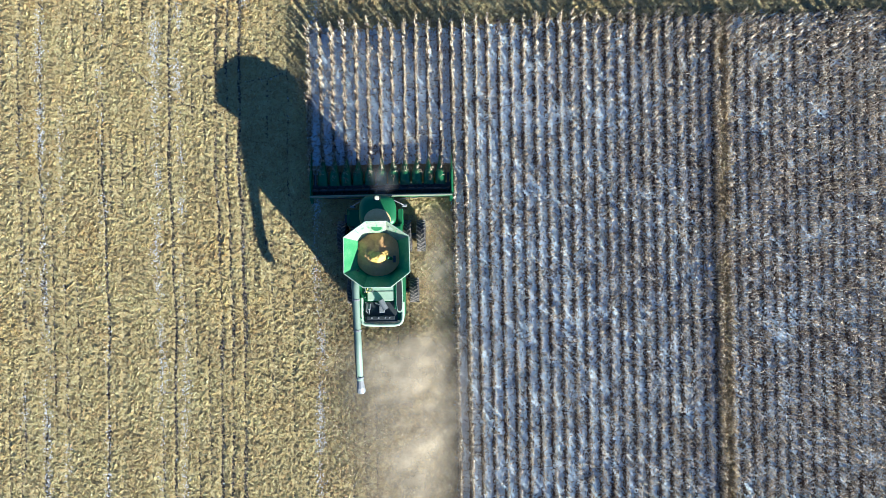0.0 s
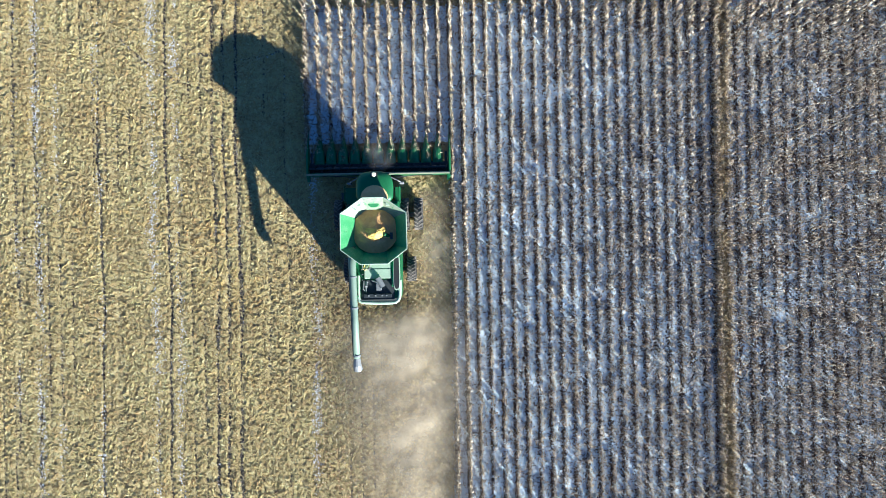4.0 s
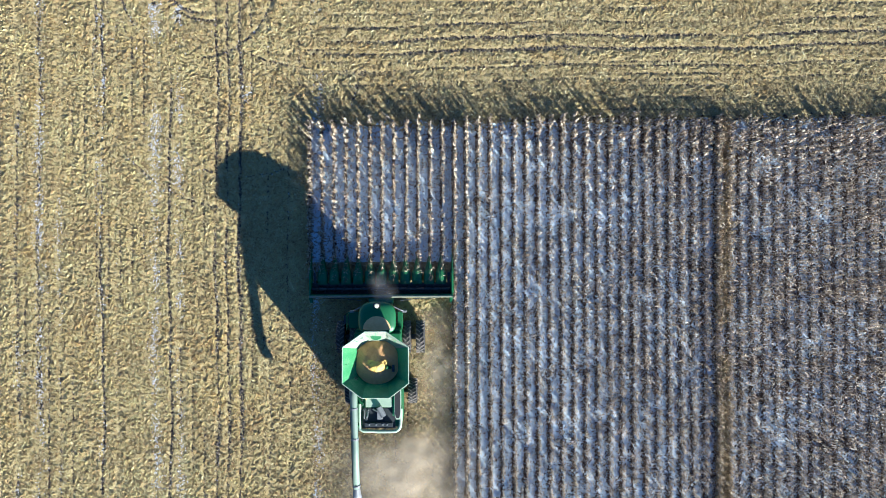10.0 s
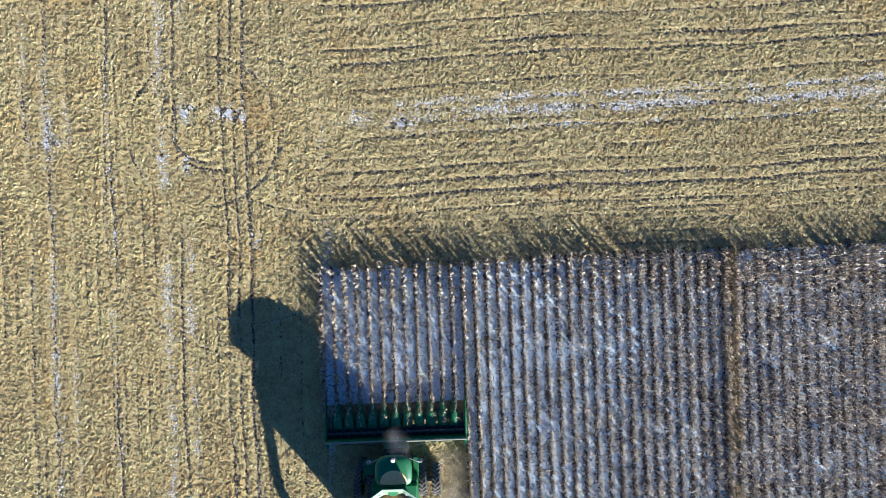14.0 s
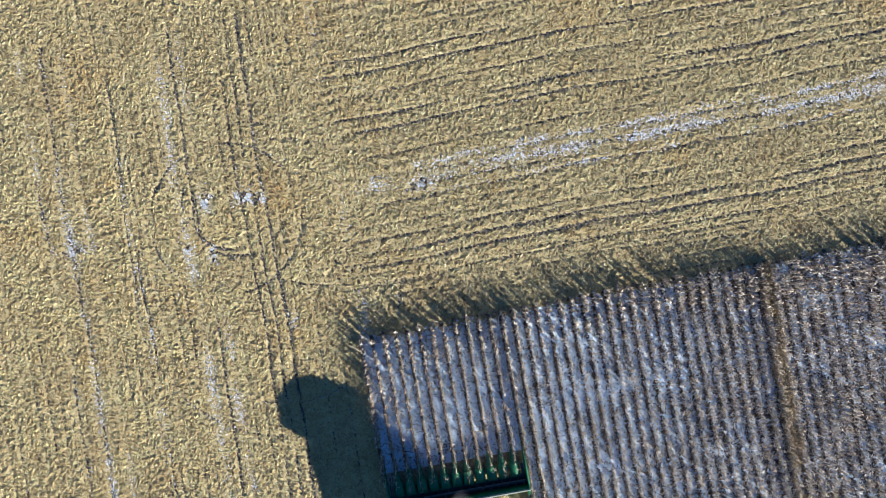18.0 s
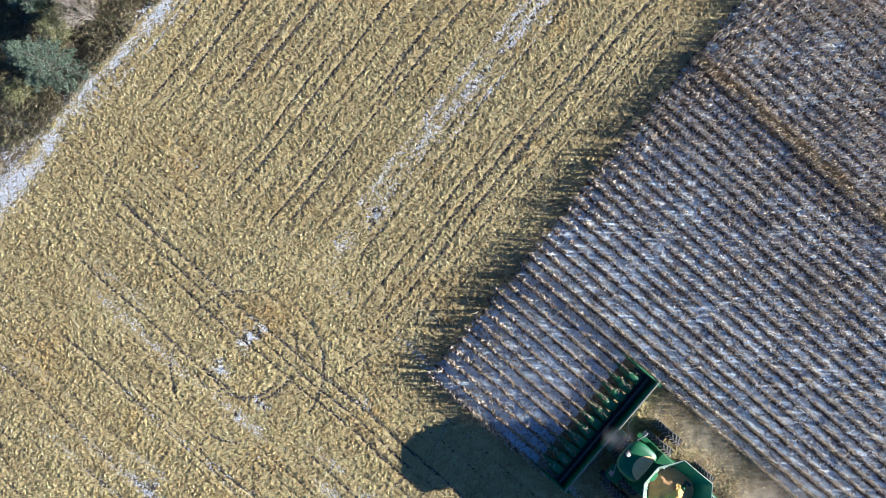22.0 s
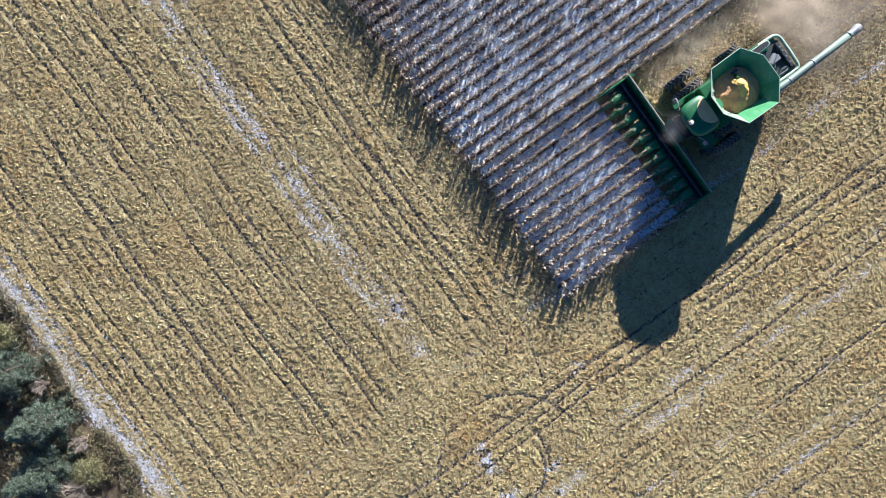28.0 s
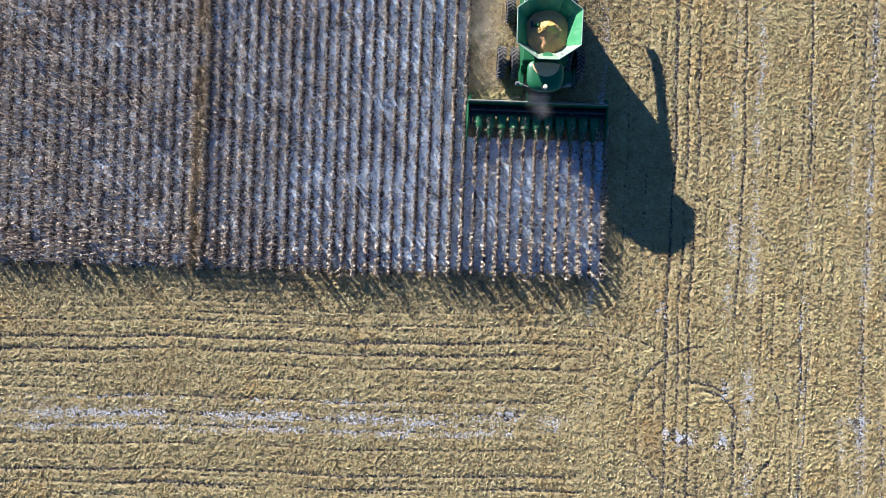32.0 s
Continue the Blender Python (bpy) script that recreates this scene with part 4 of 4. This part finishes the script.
# unloading auger folded back along the left side
auger = part("unloading_auger", sweep_bm([(-1.30, -4.75, 3.75), (-1.33, -5.0, 4.0), (-1.33, -5.6, 4.08), (-1.32, -6.2, 4.05), (-1.27, -8.7, 3.84), (-1.22, -11.15, 3.63)], [0.26, 0.25, 0.23, 0.21, 0.2, 0.19], 16), GREY, combine, "long pale grey-green tube", True)
part("spout", sweep_bm([(-1.22, -11.1, 3.63), (-1.21, -11.5, 3.57), (-1.20, -11.78, 3.40)], [0.2, 0.24, 0.27], 14), STEEL, auger, "pale flared rubber spout")
for y in (-6.3, -8.1, -10.9):
    x, z = -1.32 + (-6.2 - y) * 0.02, 4.05 + (y + 6.2) * 0.085
    part("band", sweep_bm([(x, y, z), (x + 0.002, y - 0.09, z - 0.008)], 0.235, 16), STEEL, auger)
part("auger_rail", sweep_bm([(-1.52, -6.3, 4.08), (-1.42, -11.0, 3.70)], 0.03, 6), DARK, auger)
part("auger_elbow", sweep_bm([(-1.28, -4.7, 3.0), (-1.29, -4.72, 3.5), (-1.31, -4.85, 3.9)], 0.27, 14), GREEN, combine)
part("auger_cradle", box_bm(-1.5, -1.1, -7.55, -7.45, 3.0, 3.74, 0.02), GREEN, combine)
# added, unseen from above: closes the gap between auger and body shadows
part("shadow_fill_panel", prism_bm([(-1.40, -7.65), (-1.22, -7.65), (-1.20, -5.0), (-1.42, -5.0)], 2.95, 3.82, 0.02), GREEN, combine, "added green panel hidden under the folded auger to fill its shadow")


# wheels with chevron lugs
def tyre(parent, x, y, r, w):
    wheel = part("wheel", tube_bm((x - w * 0.32, y, r), (x + w * 0.32, y, r), r * 0.55, seg=28), RIM_YELLOW, parent, "yellow rim")
    bm = bmesh.new()
    prof = [(-0.5, 0.56), (-0.52, 0.72), (-0.46, 0.9), (-0.3, 0.95), (0.0, 0.96), (0.3, 0.95), (0.46, 0.9), (0.52, 0.72), (0.5, 0.56)]
    rings = [[bm.verts.new((x + u * w, y + q * r * math.cos(a), r + q * r * math.sin(a))) for u, q in prof] for a in [2 * math.pi * k / 36 for k in range(36)]]
    for k in range(36):
        a, b = rings[k], rings[(k + 1) % 36]
        for j in range(len(prof) - 1):
            bm.faces.new((a[j], a[j + 1], b[j + 1], b[j]))
    bmesh.ops.recalc_face_normals(bm, faces=bm.faces)
    tr = part("tyre", bm, RUBBER, wheel, "dusty black tyre", True)
    bm = bmesh.new()
    for k in range(44):
        a0 = 2 * math.pi * (k // 2) / 22 + (math.pi / 22 if k % 2 else 0)
        side = 1 if k % 2 else -1
        vs = []
        for u, da in ((0.02, 0.0), (0.5, 0.20)):
            for h in (0.94, 1.0):
                for th in (-0.035, 0.035):
                    ang = a0 - da + th
                    vs.append(bm.verts.new((x + side * u * w, y + h * r * math.cos(ang), r + h * r * math.sin(ang))))
        for q in ((0, 1, 3, 2), (4, 6, 7, 5), (0, 2, 6, 4), (1, 5, 7, 3), (2, 3, 7, 6), (0, 4, 5, 1)):
            bm.faces.new([vs[i] for i in q])
    bmesh.ops.recalc_face_normals(bm, faces=bm.faces)
    part("tread", bm, DUSTRUB, wheel, "tread lugs caked with pale dust")
    return wheel


for side in (-1, 1):
    tyre(combine, side * 1.62, -2.63, 1.0, 0.46)
    tyre(combine, side * 2.45, -2.63, 1.0, 0.52)
    tyre(combine, side * 1.95, -6.05, 0.78, 0.55)
part("front_axle", sweep_bm([(-2.3, -2.63, 1.0), (2.3, -2.63, 1.0)], 0.16, 12), DARK, combine)
part("rear_axle", sweep_bm([(-1.8, -6.05, 0.78), (1.8, -6.05, 0.78)], 0.12, 12), DARK, combine)

# ---- dust blown out behind the machine ----
def dust_material(name, low, high):
    m, nt, b = nodes_of(name)
    att = nt.nodes.new("ShaderNodeAttribute")
    att.attribute_name = "thickness"
    n1, n2 = noise_node(nt, 0.85, 5.0, 0.6), noise_node(nt, 5.0, 3.0)
    k = ramp(nt, [(0.30, (0.45, 0.45, 0.45)), (0.70, (1, 1, 1))])
    nt.links.new(n1.outputs["Fac"], k.inputs["Fac"])
    c = ramp(nt, [(0.3, low), (0.7, high)])
    nt.links.new(n2.outputs["Fac"], c.inputs["Fac"])
    nt.links.new(c.outputs["Color"], b.inputs["Base Color"])
    b.inputs["Roughness"].default_value = 1.0
    tl = nt.nodes.new("ShaderNodeBsdfTranslucent")
    nt.links.new(c.outputs["Color"], tl.inputs["Color"])
    body = nt.nodes.new("ShaderNodeMixShader")
    body.inputs["Fac"].default_value = 0.35
    nt.links.new(b.outputs[0], body.inputs[1])
    nt.links.new(tl.outputs[0], body.inputs[2])
    cover = nt.nodes.new("ShaderNodeMath")
    cover.operation = "MULTIPLY"
    nt.links.new(att.outputs["Fac"], cover.inputs[0])
    nt.links.new(k.outputs["Color"], cover.inputs[1])
    clear, out = nt.nodes.new("ShaderNodeBsdfTransparent"), nt.nodes.new("ShaderNodeMixShader")
    nt.links.new(cover.outputs[0], out.inputs["Fac"])
    nt.links.new(clear.outputs[0], out.inputs[1])
    nt.links.new(body.outputs[0], out.inputs[2])
    nt.links.new(out.outputs[0], nt.nodes["Material Output"].inputs["Surface"])
    return m


DUST = dust_material("chaff_dust", (0.535, 0.45, 0.305), (0.635, 0.545, 0.385))
SMOKE = dust_material("grey_dust", (0.52, 0.49, 0.43), (0.62, 0.58, 0.51))


def dust(a, b, w0, w1, heights, dense, seed, mat, label, tail=0.35, step=0.16):
    """Drifting veils of fine dust, one above the other, from a to b: dense where they start, thinning out at the sides and the end."""
    cloud = empty("dust_cloud", pose(a[0], a[1], 0))
    L, turn = math.hypot(b[0] - a[0], b[1] - a[1]), math.atan2(b[1] - a[1], b[0] - a[0])
    wide = 2.3 * max(w0, w1)
    gt, gu = np.arange(-min(1.5, 0.4 * L), L * 1.05, step), np.arange(-wide, wide + step, step)
    T, U = np.meshgrid(gt, gu, indexing="ij")
    T, U = T.ravel(), U.ravel()
    x, y = math.cos(turn) * T - math.sin(turn) * U, math.sin(turn) * T + math.cos(turn) * U
    i = (np.arange(len(gt) - 1)[:, None] * len(gu) + np.arange(len(gu) - 1)[None]).ravel()
    quads = np.stack([i, i + 1, i + len(gu) + 1, i + len(gu)], 1)
    for j, h in enumerate(heights):
        q = np.clip(T / L, 0, 1)
        w = w0 + (w1 - w0) * q
        off = 0.5 * w * (field_noise(T, 0 * T + 3.0 * j, 0.45, seed + j) - 0.5)
        d = np.exp(-(((U - off) / w) ** 2) * (0.9 + 0.3 * j)) * np.clip((T + min(0.6, 0.35 * L) - 0.25 * j * min(1, 0.2 * L)) / min(1.3, 0.6 * L), 0, 1) * (1 - (1 - tail) * q)
        d *= np.clip((L - T) / (0.25 * L), 0, 1) * np.clip(0.25 + 1.0 * field_noise(x, y, 0.7, seed + 20 + j), 0.3, 1.1)
        z = h + 0.10 * h * (field_noise(x, y, 1.0, seed + 40 + j) - 0.5) + 0.10 * (field_noise(x, y, 3.0, seed + 60 + j) - 0.5)
        d = np.clip(dense * d, 0, 0.85)
        used, inv = np.unique(quads[d[quads].max(1) > 0.012], return_inverse=True)
        faces = inv.reshape(-1, 4)
        veil = thing_np("dust_veil", np.stack([x, y, z], 1)[used], faces, mat, cloud)
        veil.data.attributes.new("thickness", "FLOAT", "POINT").data.foreach_set("value", d[used].astype(np.float32))
        veil.data.polygons.foreach_set("use_smooth", [True] * len(faces))
    return tagged(cloud, label, "dust", kind="stuff")


dust((AX + 0.9, BAR - 8.9), (AX + 2.9, BAR - 25.0), 2.8, 2.7, (0.6, 1.3, 2.1), 0.85, 300, DUST, "tan cloud of fine chaff dust drifting behind the harvester")
dust((AX + 3.5, BAR - 1.2), (AX + 3.2, BAR - 9.4), 1.1, 1.3, (0.7,), 0.55, 330, DUST, "thin dust hanging between the harvester and the standing corn", 0.8)
dust((AX + 0.15, BAR + 1.05), (AX + 0.8, BAR - 0.2), 0.40, 0.5, (3.9,), 0.45, 350, SMOKE, "grey puff of dust rising at the feeder house", 0.4, 0.08)
# ---- field margin: weeds, shrubs and conifers ----
def conifer(x, y, h, r, seed):
    """A trunk with whorls of drooping boughs, each set with many needle sprays."""
    g = np.random.default_rng(seed)
    t = empty("conifer_tree", pose(x, y, 0))
    part("trunk", sweep_bm([(0, 0, 0), (0.05, 0.03, h * 0.5), (0, 0, h)], [0.17, 0.11, 0.02], 8), BARK, t)
    bm = bmesh.new()
    cx, cy, cz = [], [], []
    for k in range(58):
        f = (k + g.uniform(0, 1)) / 58
        a, L = k * 2.4 + g.normal(0, 0.2), r * (1 - f) ** 0.75 * g.uniform(0.55, 1.15) + 0.12
        z0 = 0.3 + f * (h - 0.35)
        tip = Vector((L * math.cos(a), L * math.sin(a), max(0.15, z0 - 0.25 * L)))
        sweep_bm([(0, 0, z0), tuple(tip * 0.5 + Vector((0, 0, z0 * 0.5 + 0.08 * L))), tuple(tip)], [0.03, 0.02, 0.006], 4, bm)
        m = int(5 + 13 * L)
        u = g.uniform(0.25, 1.0, m)
        spread = 0.17 * L * (1.15 - u) + 0.06
        px, py = u * tip.x + g.normal(0, 1, m) * spread * -math.sin(a), u * tip.y + g.normal(0, 1, m) * spread * math.cos(a)
        cx.append(px), cy.append(py), cz.append(z0 + (tip.z - z0) * u + g.normal(0, 0.05, m))
    part("branchwork", bm, BARK, t)
    cx, cy, cz = (np.repeat(np.concatenate(c), 20) for c in (cx, cy, cz))
    n = len(cx)
    v, f = flakes(n, cx + g.normal(0, 0.075, n), cy + g.normal(0, 0.075, n), 0.14, 0.042, 0.06, 0.6)
    v[:, 2] += np.repeat(cz + g.normal(0, 0.05, n), 4)
    thing_np("crown", v, f, NEEDLES, t)
    return tagged(t, "blue-green conifer standing at the field edge", "tree", "trees along the field edge")


for k, (x, y, h, r) in enumerate(((3.5, 30.3, 5.0, 2.0), (7.4, 30.9, 5.2, 2.2), (1.0, 32.3, 5.0, 1.9), (11.6, 31.3, 5.2, 2.2), (15.7, 31.6, 5.4, 2.3), (-9.7, 30.4, 5.0, 2.2),
                                   (-14.2, 34.6, 5.4, 2.2), (5.4, 34.4, 5.4, 2.2), (-7.0, 34.2, 5.2, 2.1))):
    conifer(x, y, h, r, 100 + k)


def bare_shrub(x, y, h, seed, mat, leaves):
    g = np.random.default_rng(seed)
    t = empty("shrub", pose(x, y, 0))
    bm = bmesh.new()
    tips = []
    for k in range(46):
        a, r = g.uniform(0, 6.283), g.uniform(0.3, 1.0) * h * 0.55
        p = Vector((r * math.cos(a), r * math.sin(a), h * g.uniform(0.6, 1.0)))
        mid = Vector((0.45 * p.x, 0.45 * p.y, 0.6 * p.z))
        sweep_bm([(0.1 * math.cos(a), 0.1 * math.sin(a), 0), tuple(mid), tuple(p)], [0.018, 0.011, 0.004], 3, bm)
        for j in range(12):
            q = p + Vector((g.normal(0, 0.25), g.normal(0, 0.25), g.uniform(0, 0.3))) * h * 0.4
            s = mid.lerp(p, g.uniform(0.1, 1.0))
            sweep_bm([tuple(s), tuple(q)], [0.006, 0.003], 3, bm)
            tips.append(q)
    part("branchwork", bm, mat, t)
    if leaves:
        tp = np.repeat(np.array([tuple(q) for q in tips]), 5, 0) + g.normal(0, 0.12, (len(tips) * 5, 3))
        v, f = flakes(len(tp), tp[:, 0], tp[:, 1], 0.12, 0.06, 0.02, 0.7)
        v[:, 2] += np.repeat(np.maximum(tp[:, 2], 0.1), 4)
        thing_np("leaves", v, f, leaves, t)
    return tagged(t, "bare grey leafless shrub among dry weeds" if not leaves else "low shrub with sparse olive leaves among dry weeds", "shrub", "shrubs along the field edge")


for k, (x, y, h, lv) in enumerate(((-3.4, 31.0, 2.6, 0), (-5.8, 30.9, 2.6, 0), (-4.5, 32.5, 3.0, 0), (-2.2, 33.2, 2.8, 1), (-0.6, 30.3, 1.4, 1), (1.2, 30.0, 1.1, 0), (-7.4, 31.6, 1.8, 1),
                                   (5.6, 29.9, 1.0, 0), (9.4, 30.0, 1.1, 1), (-12.2, 30.9, 1.3, 1), (13.6, 30.2, 1.2, 0), (-16.5, 31.4, 1.2, 0), (-20.5, 31.6, 1.6, 1), (-1.2, 31.8, 2.0, 0))):
    bare_shrub(x, y, h, 200 + k, TWIG, OLIVE if lv else None)

bm = bmesh.new()
edge = [(x, EDGE_Y + 0.25 + 0.016 * x + 0.25 * math.sin(0.5 * x) + 0.3 * noise.noise((x * 1.3, 4.0, 0.5))) for x in np.arange(-60, 60, 0.25)]
face = bm.faces.new([bm.verts.new((x, y, 0.006)) for x, y in edge + [(60, 70), (-60, 70)]])
bank = part("weedy_margin", bm, BANK, None)
tagged(bank, "dark brown soil and matted weeds beyond the field edge", "ground", kind="structure")

# dry grass and weeds between the snow line and the trees
n = 190000
xs, ys = rng.uniform(-28, 26, n), rng.uniform(28.2, 38, n)
lim = EDGE_Y + 0.2 + 0.016 * xs + 0.25 * np.sin(0.5 * xs) + np.clip((-xs - 11.0) / 3, 0, 1) * 1.6 * field_noise(xs, ys, 0.8, 8)
keep = (ys > lim) & (field_noise(xs, ys, 1.3, 81) > rng.uniform(0.1, 0.6, n))
xs, ys = xs[keep], ys[keep]
v, f = flakes(len(xs), xs, ys, 0.46, 0.022, 0.34, 0.55)
weeds = thing_np("dry_weeds", v, f, WEED)
tagged(weeds, "tangled brown and olive weeds along the field edge", "weeds", kind="stuff")
